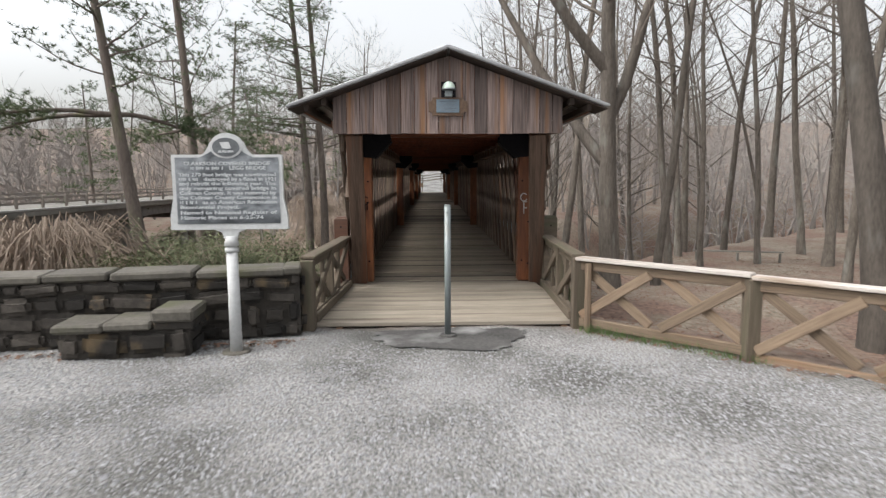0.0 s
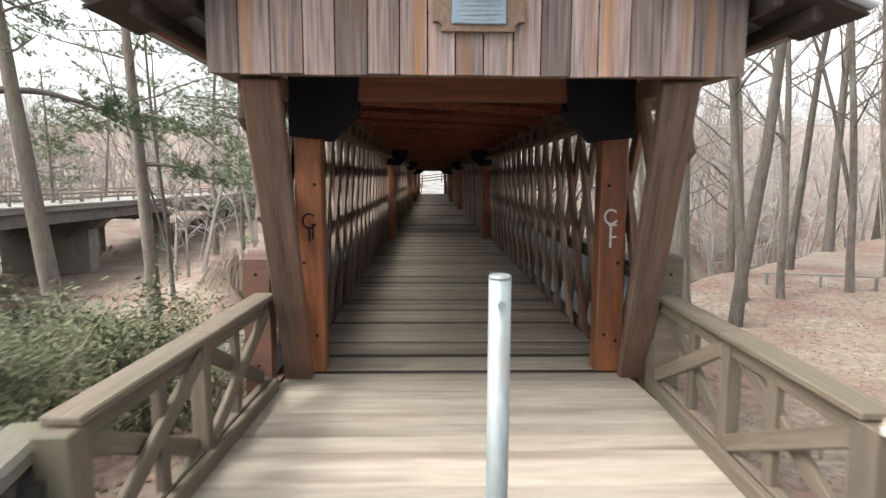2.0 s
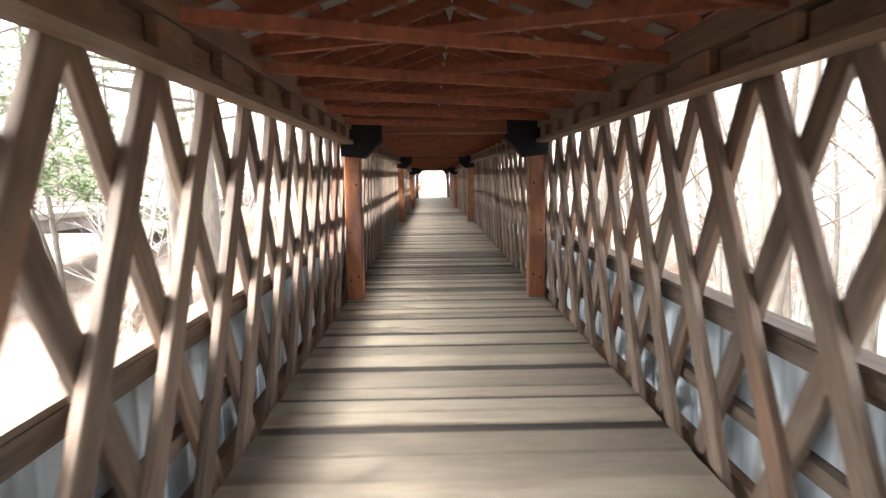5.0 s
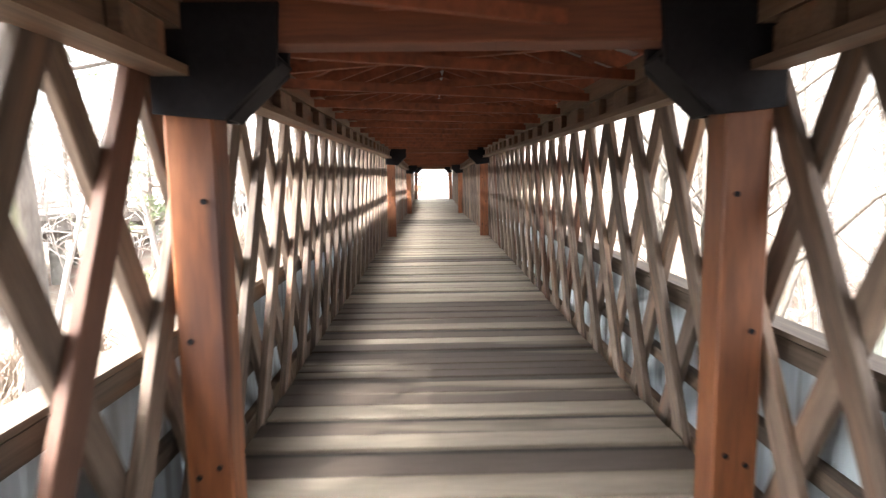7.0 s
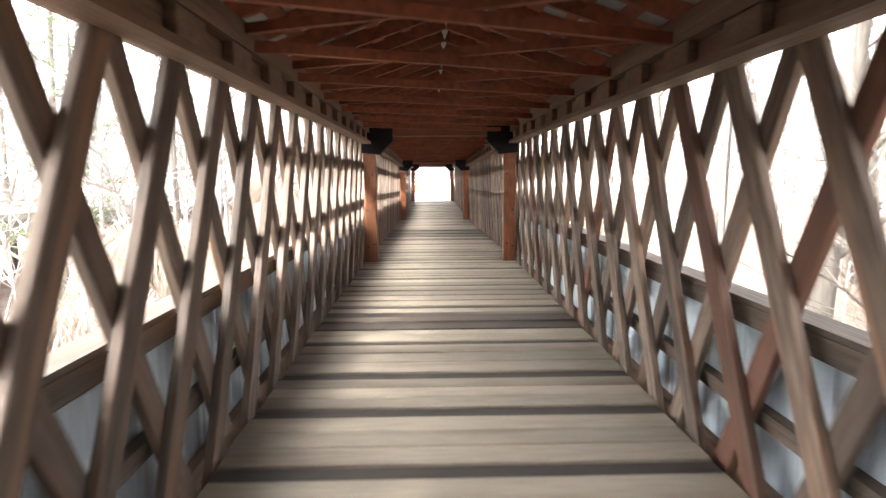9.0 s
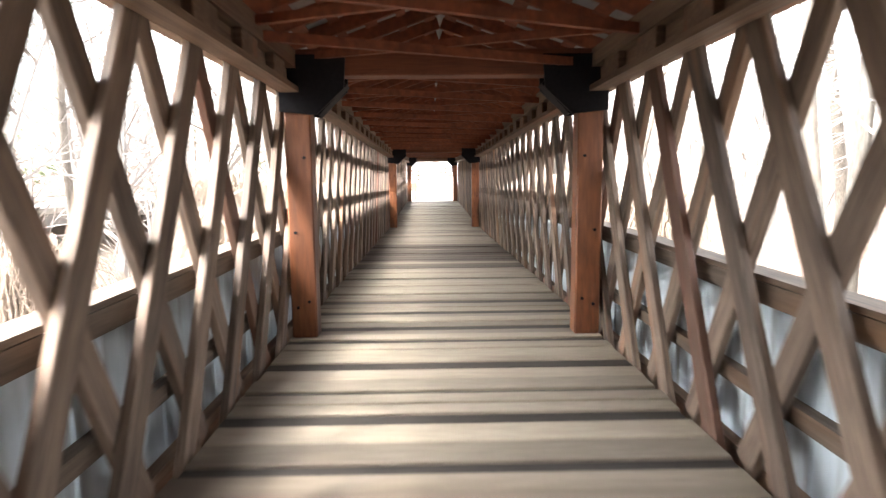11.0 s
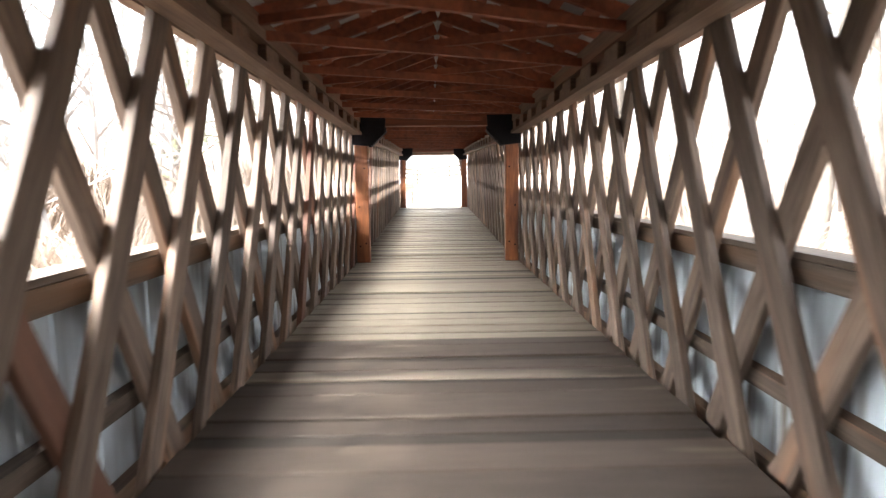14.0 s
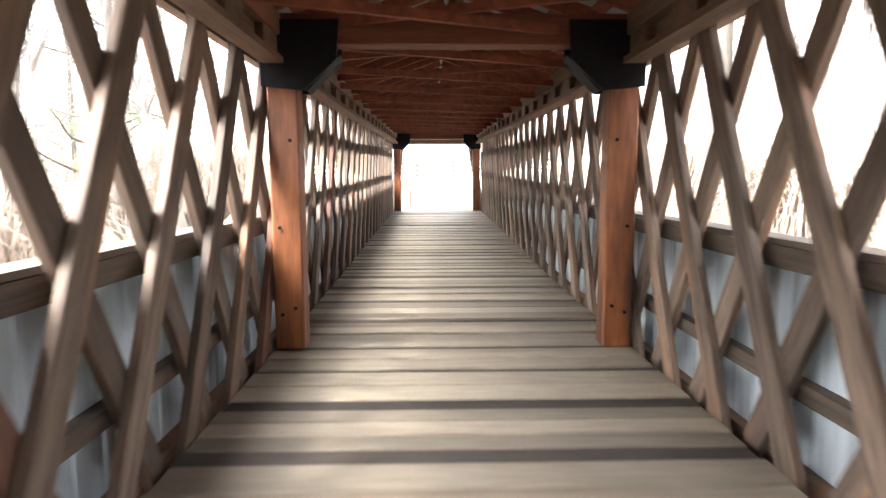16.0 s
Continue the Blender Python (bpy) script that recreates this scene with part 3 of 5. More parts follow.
def build_deck(y0, y1, z, name, label, flare):
    dk = thing(name, label, "deck", kind="structure")
    n = int((y1 - y0) / 0.2)
    w = (y1 - y0) / n
    for i in range(n):
        y = y0 + w * (i + 0.5)
        half = 1.44 + flare * (y1 - y) / (y1 - y0)
        me = board_mesh("deck_plank", round(2 * half, 2), w - 0.006, 0.045, M_DECK, 0.004)
        m = pose(-0.03, y, z - 0.026 + random.uniform(-0.003, 0.003), random.uniform(-0.4, 0.4), 0, random.uniform(-0.1, 0.1))
        piece("deck_plank", me, m, dk)
    for x in (-1.3, 0, 1.3):
        beam("deck_joist", (x, y0, z - 0.16), (x, y1, z - 0.16), 0.08, 0.2, M_CHORD, dk)


build_deck(-2.72, 0.0, 0.0, "approach_deck", "pale worn plank deck before the bridge portal", 0.14)
build_deck(END + 0.01, END + 2.3, PIERS[-1][1], "exit_deck", "pale plank deck beyond the far portal", 0.0)


# ---- piers under the bridge ----
for i, (y, z) in enumerate(PIERS):
    ab = thing("bridge_pier", "rough stone pier under the timber bridge", "pier", "piers under the bridge", kind="structure")
    part("pier_body", box(3.4, 0.9, 5.0, 0.05, 0, y + (-0.75 if i == 0 else 0.75 if i == 4 else 0), z - 0.36 - 2.5), M_STONE, ab)


# ---- plaque and lamp on the gable ----
def build_plaque():
    p = thing("plaque", "blue-grey metal plaque on a dark wooden board on the gable", "plaque", at=pose(-0.005, -1.545, 2.565))
    board = box(0.50, 0.03, 0.23, 0.0)
    bmesh.ops.bevel(board, geom=[e for e in board.edges if abs(e.verts[0].co.y - e.verts[1].co.y) > 0.01], offset=0.05, segments=3, affect="EDGES")
    part("backing_board", board, M_CHORD, p)
    part("plate", box(0.30, 0.012, 0.17, 0.004, 0, -0.024, 0.005), M_PLAQUE, p, "blue-grey plate with faint rows of writing")
    for k in range(6):
        part("text_line", box(0.24 - 0.03 * (k % 3), 0.002, 0.006, 0, 0, -0.032, 0.065 - 0.024 * k), M_SIGNBLUE, p)


def build_lamp():
    l = thing("gable_lamp", "small dome lamp with a pale green shade on the gable", "lamp", at=pose(0.005, -1.54, 2.78))
    part("back_plate", box(0.19, 0.02, 0.2, 0.004, 0, 0.0, 0.0), M_BLACK, l)
    bm = bmesh.new()
    bmesh.ops.create_uvsphere(bm, u_segments=20, v_segments=12, radius=0.085)
    bmesh.ops.delete(bm, geom=[v for v in bm.verts if v.co.z < -0.001], context="VERTS")
    for v in bm.verts:
        v.co.z *= 1.1
    for f in bm.faces:
        f.smooth = True
    shade = part("shade", bm, M_LAMPGLASS, l)
    shade.matrix_basis = pose(0, -0.09, 0.0)
    part("rim", cylinder(0.09, 0.09, -0.015, 0.0, 20, 0, -0.09), M_STEEL, l)
    part("lamp_box", box(0.1, 0.09, 0.08, 0.008, 0, -0.055, -0.06), M_STEEL, l)


build_plaque()
build_lamp()


# ---- marks and bolts on the near posts ----
def build_marks():
    """Painted strokes and bolt heads on the portal posts."""
    def strokes(name, label, mat, cx, y, segs):
        t = thing(name, label, "painted mark")
        for a, b in segs:
            beam("stroke", (cx + a[0], y, a[1]), (cx + b[0], y, b[1]), 0.004, 0.016, mat, t, bevel=0)
    arc = [(0.055 * math.cos(math.radians(a)), 1.30 + 0.06 * math.sin(math.radians(a))) for a in range(40, 331, 29)]
    strokes("painted_mark", "dark painted letter mark on a timber post", M_BLACK, -1.27, 0.003, list(zip(arc, arc[1:])) + [((0.02, 1.27), (0.06, 1.27)), ((0.0, 1.25), (0.0, 1.13)), ((0.03, 1.25), (0.03, 1.15))])
    strokes("chalk_mark", "pale chalk letter mark on a timber post", M_SIGNWHITE, 1.25, 0.003, [((x, z + 0.04), (u, w + 0.04)) for (x, z), (u, w) in zip(arc, arc[1:])] + [((-0.02, 1.27), (0.05, 1.27)), ((0.0, 1.27), (0.0, 1.08)), ((0.0, 1.17), (0.05, 1.17))])


build_marks()


# ---- rails of the approach ----
def rail_span(parent, a, b, z0, z1, mats, cap_w=0.14, cross=1, cap_mat=None):
    """One panel: cap, upper and lower rail, and two crossed braces."""
    a, b = Vector(a), Vector(b)
    up = Vector((0, 0, 1))
    side = up.cross((b - a).normalized()) * -0.026
    beam("rail_cap", (*a.xy, z1), (*b.xy, z1), cap_w, 0.04, cap_mat or mats[0], parent)
    beam("upper_rail", (*a.xy, z1 - 0.075), (*b.xy, z1 - 0.075), 0.045, 0.1, mats[1], parent)
    beam("lower_rail", (*a.xy, z0 + 0.05), (*b.xy, z0 + 0.05), 0.06, 0.1, mats[1], parent)
    for k in range(cross):
        p, q = a.lerp(b, k / cross), a.lerp(b, (k + 1) / cross)
        d = (q - p).normalized() * 0.06
        beam("cross_brace", Vector((*(p + d).xy, z0 + 0.12)) + side, Vector((*(q - d).xy, z1 - 0.1)) + side, 0.04, 0.1, mats[1], parent)
        beam("cross_brace", Vector((*(p + d).xy, z1 - 0.1)) - side, Vector((*(q - d).xy, z0 + 0.12)) - side, 0.04, 0.1, mats[1], parent)


def deck_rail(s, x_front, x_back, label):
    r = thing("deck_rail", label, "railing", "railings of the approach")
    y0, y1 = -2.8, -0.42
    n = 2
    for i in range(n):
        u, v = i / n, (i + 1) / n
        a = (x_front + (x_back - x_front) * u, y0 + (y1 - y0) * u, 0)
        b = (x_front + (x_back - x_front) * v, y0 + (y1 - y0) * v, 0)
        rail_span(r, a, b, 0.01, 0.76, (M_RAIL, M_RAIL), 0.16)
        beam("post", (*b[:2], -0.2), (*b[:2], 0.74), 0.09, 0.09, M_RAIL, r, up=(0, 1, 0)) if i < n - 1 else None
    beam("end_post", (x_front, y0, -0.3), (x_front, y0, 0.735), 0.14, 0.14, M_RAIL, r, "mossy square end post", up=(0, 1, 0))
    for u in (0.3, 0.72):
        p = (x_front + (x_back - x_front) * u, y0 + (y1 - y0) * u)
        beam("baluster", (*p, 0.05), (*p, 0.7), 0.05, 0.08, M_RAIL, r, up=(0, 1, 0))
    beam("toe_board", (x_front + s * -0.06, y0 + 0.1, 0.05), (x_back + s * -0.06, y1, 0.05), 0.05, 0.1, M_RAIL, r)
    return r


deck_rail(-1, -1.62, -1.53, "grey-brown timber deck railing with crossed braces beside the stone wall")
deck_rail(1, 1.43, 1.53, "grey-brown timber deck railing with crossed braces beside the portal")


def newel(s, mat, label):
    nw = thing("newel_block", label, "post", "newels at the portal")
    x = s * 1.6
    b = box(0.20, 0.17, 1.28, 0.0, x, -0.33, 0.43)
    top = [e for e in b.edges if e.verts[0].co.z > 1 and e.verts[1].co.z > 1]
    bmesh.ops.bevel(b, geom=top, offset=0.035, segments=1, affect="EDGES")
    body = part("newel_body", b, mat, nw)
    for z in (0.92, 0.2):
        bolt = part("bolt", cylinder(0.012, 0.012, 0, 0.012, 10), M_BLACK, body)
        bolt.matrix_basis = pose(x, -0.415, z, 90)


newel(-1, M_LATRED, "red-brown square timber block at the end of the deck railing")
newel(1, M_RAIL, "grey weathered timber block at the end of the deck railing")


def splayed_fence():
    f = thing("splayed_fence", "tan timber fence with crossed braces and bleached cap", "fence")
    pts = [(1.42, -2.82), (2.72, -4.08), (4.02, -5.36), (5.32, -6.64), (6.62, -7.92), (7.92, -9.2)]
    zs = [0.0, -0.06, -0.08, -0.09, -0.1, -0.1]
    for i, (a, b) in enumerate(zip(pts, pts[1:])):
        rail_span(f, (*a, 0), (*b, 0), zs[i] - 0.03, 0.735 - 0.02 * i, (M_TANRAIL, M_TANRAIL), 0.15, 2, M_WHITETOP)
        beam("post", (*b, -0.5), (*b, 0.70 - 0.02 * i), 0.13, 0.13, M_RAIL, f, up=(0, 1, 0))
    beam("end_board", (1.50, -2.95, -0.3), (1.50, -2.95, 0.70), 0.05, 0.1, M_TANRAIL, f, up=(0, 1, 0))


splayed_fence()


# ---- pipe in the middle of the way ----
def build_pipe():
    p = thing("bollard", "tall galvanised steel pipe bollard standing in asphalt", "bollard", at=pose(-0.065, -3.17, -0.05))
    pipe = part("pipe", cylinder(0.034, 0.034, 0, 1.40, 24), M_STEEL, p)
    part("cap", cylinder(0.035, 0.032, 1.40, 1.412, 24), M_STEEL, pipe)
    part("collar", cylinder(0.1, 0.075, 0.0, 0.025, 20), M_ASPHALT, p)
    bolt = part("bolt", cylinder(0.012, 0.012, 0, 0.015, 10), M_STEEL, pipe)
    bolt.matrix_basis = pose(0, -0.033, 1.33, 90)


build_pipe()


def build_asphalt():
    """A worn patch before the deck, with a ragged edge."""
    ring = []
    for k in range(64):
        a = 2 * math.pi * k / 64
        r = 1 + 0.4 * noise.noise((math.cos(a) * 1.6, math.sin(a) * 1.6, 3)) + 0.16 * noise.noise((math.cos(a) * 9, math.sin(a) * 9, 5))
        ring.append((-0.05 + 0.85 * r * math.cos(a), -3.2 + 0.42 * r * math.sin(a)))
    verts = [(x, min(y, -2.74), 0) for x, y in ring]
    verts = [(x, y, ground_z(x, y) + 0.014) for x, y, _ in verts] + [(-0.05, -3.2, ground_z(-0.05, -3.2) + 0.016)]
    faces = [(k, (k + 1) % 64, 64) for k in range(64)]
    tagged(new("asphalt_patch", raw_mesh("asphalt_patch", verts, faces, M_ASPHALT)), "worn dark asphalt patch in front of the plank deck", "pavement", kind="structure")


build_asphalt()


# ---- stone wall and bench ----
def stone_mesh(key, w, d, h):
    k = ("stone", key, round(w, 2), round(h, 2))
    if k not in _cache:
        bm = bmesh.new()
        bmesh.ops.create_cube(bm, size=1)
        for v in bm.verts:
            v.co = Vector((v.co.x * w * random.uniform(0.88, 1.06), v.co.y * d, v.co.z * h * random.uniform(0.86, 1.06)))
        bmesh.ops.bevel(bm, geom=list(bm.edges), offset=min(w, h) * 0.24, segments=2, affect="EDGES")
        for v in bm.verts:
            v.co += Vector((0, -0.02 * (1 - (abs(v.co.x) / w + abs(v.co.z) / h)), 0)) + 0.008 * Vector((random.uniform(-1, 1), random.uniform(-1, 1), random.uniform(-1, 1)))
        me = bpy.data.meshes.new("stone")
        bm.to_mesh(me); bm.free()
        me.materials.append(M_STONE)
        _cache[k] = me
    return _cache[k]


def stone_face(parent, m, length, z0, z1, depth, seed, size=1.0):
    """Rows of rough stones on a face: m's x along it, y into it."""
    rnd = random.Random(seed)
    z = z0
    while z < z1 - 0.05:
        h = min(rnd.uniform(0.12, 0.27) * size, z1 - z)
        if z1 - z - h < 0.07:
            h = z1 - z
        x = 0.0
        while x < length - 0.03:
            w = min(rnd.uniform(0.13, 0.46) * size, length - x)
            if length - x - w < 0.1:
                w = length - x
            me = stone_mesh(rnd.randint(0, 2), round(w / 0.04) * 0.04 - 0.006, depth, round(h / 0.03) * 0.03)
            t = m @ Matrix.Translation((x + w / 2, rnd.uniform(-0.02, 0.02), z + h / 2 + rnd.uniform(-0.02, 0.02))) @ Euler((0, rnd.uniform(-0.09, 0.09), 0)).to_matrix().to_4x4()
            piece("stone", me, t, parent)
            x += w
        z += h


def build_wall_of_stone():
    w = thing("stone_wall", "low dark field-stone wall with flat grey coping slabs", "stone wall")
    a, b = Vector((-1.66, -3.07, 0)), Vector((-9.2, -4.47, 0))
    d = (b - a).normalized()
    ang = math.atan2(-d.y, -d.x)
    length = (b - a).length
    base = Matrix.Translation(b) @ Matrix.Rotation(ang, 4, "Z")     # x runs back to the deck, y into the wall
    core = part("core", box(length, 0.34, 1.2, 0.01, length / 2, 0.22, 0.02), M_MORTAR, w)
    core.matrix_basis = base
    stone_face(w, base @ Matrix.Translation((0, 0.04, 0)), length, -0.26, 0.60, 0.1, 5)
    end = base @ Matrix.Translation((length, 0.06, 0)) @ Matrix.Rotation(math.pi / 2, 4, "Z")
    stone_face(w, end, 0.34, -0.26, 0.60, 0.08, 6)
    x = 0.0
    rnd = random.Random(8)
    while x < length:
        sl = min(rnd.uniform(0.55, 1.0), length + 0.02 - x)
        me = board_mesh("coping_slab", round(sl, 1) - 0.012, 0.46, 0.085, M_CAP, 0.02)
        piece("coping_slab", me, base @ Matrix.Translation((x + sl / 2, 0.21, 0.655 + rnd.uniform(-0.008, 0.008))) @ Euler((rnd.uniform(-0.01, 0.01), rnd.uniform(-0.008, 0.008), rnd.uniform(-0.01, 0.01))).to_matrix().to_4x4(), w)
        x += max(0.3, round(sl, 1))
    return base, length


def build_bench():
    b = thing("stone_bench", "stepped stone bench with grey slab seats against the wall", "stone bench")
    m = Matrix.Translation((-3.76, -3.92, 0)) @ Matrix.Rotation(math.radians(6), 4, "Z")
    core = part("core", box(1.18, 0.36, 0.6, 0.01, 0.60, 0.24, -0.09), M_MORTAR, b)
    core.matrix_basis = m
    stone_face(b, m @ Matrix.Translation((0, 0.05, 0)), 1.2, -0.22, 0.21, 0.1, 12, 0.95)
    stone_face(b, m @ Matrix.Translation((1.18, 0.06, 0)) @ Matrix.Rotation(math.pi / 2, 4, "Z"), 0.4, -0.22, 0.21, 0.1, 13, 0.95)
    for x0, x1, z, t in ((-0.03, 0.42, 0.245, 0.085), (0.43, 0.86, 0.255, 0.085), (0.865, 1.25, 0.345, 0.12)):
        slab = part("slab_seat", box(x1 - x0, 0.5, t, 0.022, wobble=0.004), M_CAP, b)
        slab.matrix_basis = m @ Matrix.Translation(((x0 + x1) / 2, 0.23, z))
    block = part("riser_block", box(0.36, 0.44, 0.09, 0.015, wobble=0.003), M_STONE, b)
    block.matrix_basis = m @ Matrix.Translation((1.05, 0.24, 0.245))


build_wall_of_stone()
build_bench()


# ---- historical marker ----
def build_sign():
    s = thing("historical_marker", "white-framed historical marker with a faded dark field on a white post", "sign", at=pose(-2.165, -3.66, -0.06, 0, 0, 3))
    signpost = part("post", cylinder(0.06, 0.052, 0, 1.06, 22), M_SIGNWHITE, s)
    part("post_collar", cylinder(0.068, 0.064, 1.0, 1.04, 22), M_SIGNWHITE, signpost)
    part("post_collar", cylinder(0.072, 0.05, 1.06, 1.15, 22), M_SIGNWHITE, signpost)
    def outline(grow, n=10):
        hw, z0, z1 = 0.49 + grow, 1.24 - grow, 1.905 + grow
        pts = [(-hw - 0.035, z0), (hw + 0.035, z0), (hw + 0.035, z0 + 0.12), (hw, z0 + 0.3), (hw, z1)]
        pts.append((0.24, z1))
        for k in range(5):                                  # the curve up to the seal
            u = k / 4
            pts.append((0.24 - 0.09 * u, z1 + 0.12 * u * u))
        for k in range(n + 1):                              # the seal's arch
            a = math.radians(20 + 140 * k / n)
            pts.append((0.15 * math.cos(a) * 1.0, z1 + 0.075 + (0.105 + grow) * math.sin(a)))
        for k in range(5):
            u = 1 - k / 4
            pts.append((-0.24 + 0.09 * u, z1 + 0.12 * u * u))
        pts += [(-0.24, z1), (-hw, z1), (-hw, z0 + 0.3), (-hw - 0.035, z0 + 0.12)]
        return pts
    def plate(pts, y0, y1):
        bm = bmesh.new()
        f = [bm.verts.new((x, y0, z)) for x, z in pts]
        b = [bm.verts.new((x, y1, z)) for x, z in pts]
        bm.faces.new(f); bm.faces.new(list(reversed(b)))
        for k in range(len(pts)):
            bm.faces.new((f[k], b[k], b[(k + 1) % len(pts)], f[(k + 1) % len(pts)]))
        bmesh.ops.recalc_face_normals(bm, faces=bm.faces)
        return bm
    part("frame", plate(outline(0.022), -0.028, 0.028), M_SIGNWHITE, s)
    hw = 0.478
    field = [(-hw, 1.275), (hw, 1.275), (hw, 1.90), (0.25, 1.90), (0.17, 1.94), (0.1, 1.985), (-0.1, 1.985), (-0.17, 1.94), (-0.25, 1.90), (-hw, 1.90)]
    fieldp = part("field", plate(field, -0.034, -0.029), M_SIGNBLUE, s, "faded dark field with chalky blotches")
    bm = bmesh.new()
    bmesh.ops.create_cone(bm, cap_ends=True, segments=32, radius1=0.145, radius2=0.145, depth=0.012, matrix=Matrix.Translation((0, -0.036, 1.995)) @ Matrix.Rotation(math.pi / 2, 4, "X") @ Matrix.Diagonal((1, 0.72, 1, 1)))
    part("seal_rim", bm, M_SIGNWHITE, s)
    bm = bmesh.new()
    bmesh.ops.create_cone(bm, cap_ends=True, segments=32, radius1=0.125, radius2=0.125, depth=0.012, matrix=Matrix.Translation((0, -0.041, 1.995)) @ Matrix.Rotation(math.pi / 2, 4, "X") @ Matrix.Diagonal((1, 0.7, 1, 1)))
    part("seal", bm, M_LETTER, s)
    part("seal_shape", plate([(-0.055, 2.04), (0.03, 2.045), (0.05, 1.985), (0.02, 1.98), (-0.03, 1.985)], -0.052, -0.047), M_SIGNWHITE, s)
    part("bracket", plate([(-0.2, 1.235), (0.2, 1.235), (0.08, 1.19), (0.06, 1.13), (-0.06, 1.13), (-0.08, 1.19)], -0.02, 0.02), M_SIGNWHITE, s)

    def words(text, x0, x1, z, size, y=-0.037):
        """Raised letters, set to fill the line from x0 to x1."""
        cu = bpy.data.curves.new("lettering", "FONT")
        cu.body, cu.size, cu.extrude, cu.resolution_u, cu.offset = text, size, 0.002, 2, 0.0011
        tmp = bpy.data.objects.new("lettering", cu)
        me = bpy.data.meshes.new_from_object(tmp)
        bpy.data.objects.remove(tmp)
        wide = max(v.co.x for v in me.vertices)
        for v in me.vertices:
            v.co.x *= (x1 - x0) / wide
        me.materials.clear()
        me.materials.append(M_LETTERS_PALE)
        ob = tagged(part("lettering", me, M_LETTERS_PALE, fieldp), kind="stuff")
        ob.matrix_basis = pose(x0, y, z, 90)
    lines = (
        ("CLARKSON COVERED BRIDGE", -0.40, 0.40, 1.828),
        ("LEGG BRIDGE", 0.02, 0.36, 1.786),
        ("This 270 foot bridge was constructed", -0.45, 0.45, 1.724),
        ("destroyed by a flood in 1921", -0.22, 0.45, 1.682),
        ("and rebuilt the following year. The", -0.45, 0.45, 1.640),
        ("only remaining covered bridge in", -0.45, 0.45, 1.596),
        ("Cullman County. It was restored by", -0.45, 0.45, 1.552),
        ("the Cullman County Commission in", -0.45, 0.45, 1.508),
        ("as an American Revolution", -0.24, 0.45, 1.464),
        ("Bicentennial Project.", -0.45, 0.1, 1.418),
        ("Named to National Register of", -0.45, 0.45, 1.366),
        ("Historic Places on 6-25-74", -0.45, 0.32, 1.318),
    )
    for text, x0, x1, z in lines:
        words(text, x0, x1, z, 0.047)
    words("ALABAMA", -0.07, 0.07, 1.945, 0.032, -0.05)
    rnd = random.Random(4)
    for z, x0, x1 in ((1.786, -0.34, -0.03), (1.682, -0.45, -0.26), (1.464, -0.45, -0.28)):
        x = x0
        bars = bmesh.new()
        while x < x1 - 0.01:
            add_box(bars, Matrix.Translation((x + 0.008, -0.036, z + 0.014)), 0.010, 0.004, 0.024 + rnd.choice((0, 0.006)))
            x += rnd.choice((0.018, 0.018, 0.036))
        tagged(part("text_line", bars, M_LETTERS_PALE, fieldp), kind="stuff")
    part("footing", cylinder(0.15, 0.13, -0.02, 0.025, 14), M_CAP, s, "rough stone footing")


M_LETTERS_PALE = surface("pale_raised_lettering", (0.35, 0.37, 0.38), (0.62, 0.64, 0.65), (6, 6, 6), 6, 0.6, 0.0, 0.5)
build_sign()


# ---- road bridge to the west ----
def road_bridge():
    rb = thing("road_bridge", "grey concrete road bridge on column piers with a metal rail", "road bridge")
    X, Y0, Y1 = -20.5, -45.0, 120.0
    part("deck_slab", box(8.0, Y1 - Y0, 0.28, 0.02, X - 4, (Y0 + Y1) / 2, 0.02), M_CONCRETE, rb)
    part("kerb_edge", box(0.3, Y1 - Y0, 0.1, 0.02, X - 0.1, (Y0 + Y1) / 2, 0.21), M_WHITECON, rb, "pale kerb along the deck's edge")
    for gx in (0.5, 3.0, 5.5, 7.6):
        part("girder", box(0.4, Y1 - Y0, 0.7, 0.02, X - gx, (Y0 + Y1) / 2, -0.47), M_DARKCON, rb)
    for z in (0.55, 0.82):
        part("guard_rail", box(0.06, Y1 - Y0, 0.11, 0.01, X - 0.12, (Y0 + Y1) / 2, z), M_STEELRAIL, rb)
        part("guard_rail", box(0.06, Y1 - Y0, 0.11, 0.01, X - 7.8, (Y0 + Y1) / 2, z), M_STEELRAIL, rb)
    post = box(0.12, 0.12, 0.62, 0.01)
    me = bpy.data.meshes.new("rail_post"); post.to_mesh(me); post.free(); me.materials.append(M_STEELRAIL)
    y = Y0 + 1
    while y < Y1:
        piece("rail_post", me, pose(X - 0.02, y, 0.6), rb)
        y += 2.0
    for y in (-16, -4, 8.5, 20.5, 33, 43, 55, 67, 79):
        cap = box(8.0, 0.9, 0.7, 0.0, X - 4, y, -1.15)
        for v in cap.verts:
            if v.co.z < -1.2 and abs(v.co.x - (X - 4)) > 3.5:
                v.co.x += 1.1 if v.co.x < X - 4 else -1.1
        part("pier_cap", cap, M_DARKCON, rb)
        if y in (20.5, 33):
            part("pier_wall", box(5.6, 1.0, 6.0, 0.04, X - 4, y, -4.5), M_CONCRETE, rb)
            continue
        for cx in (1.6, 6.4):
            part("pier_column", cylinder(0.42, 0.42, -7.5, -1.5, 18, X - cx, y), M_CONCRETE, rb)


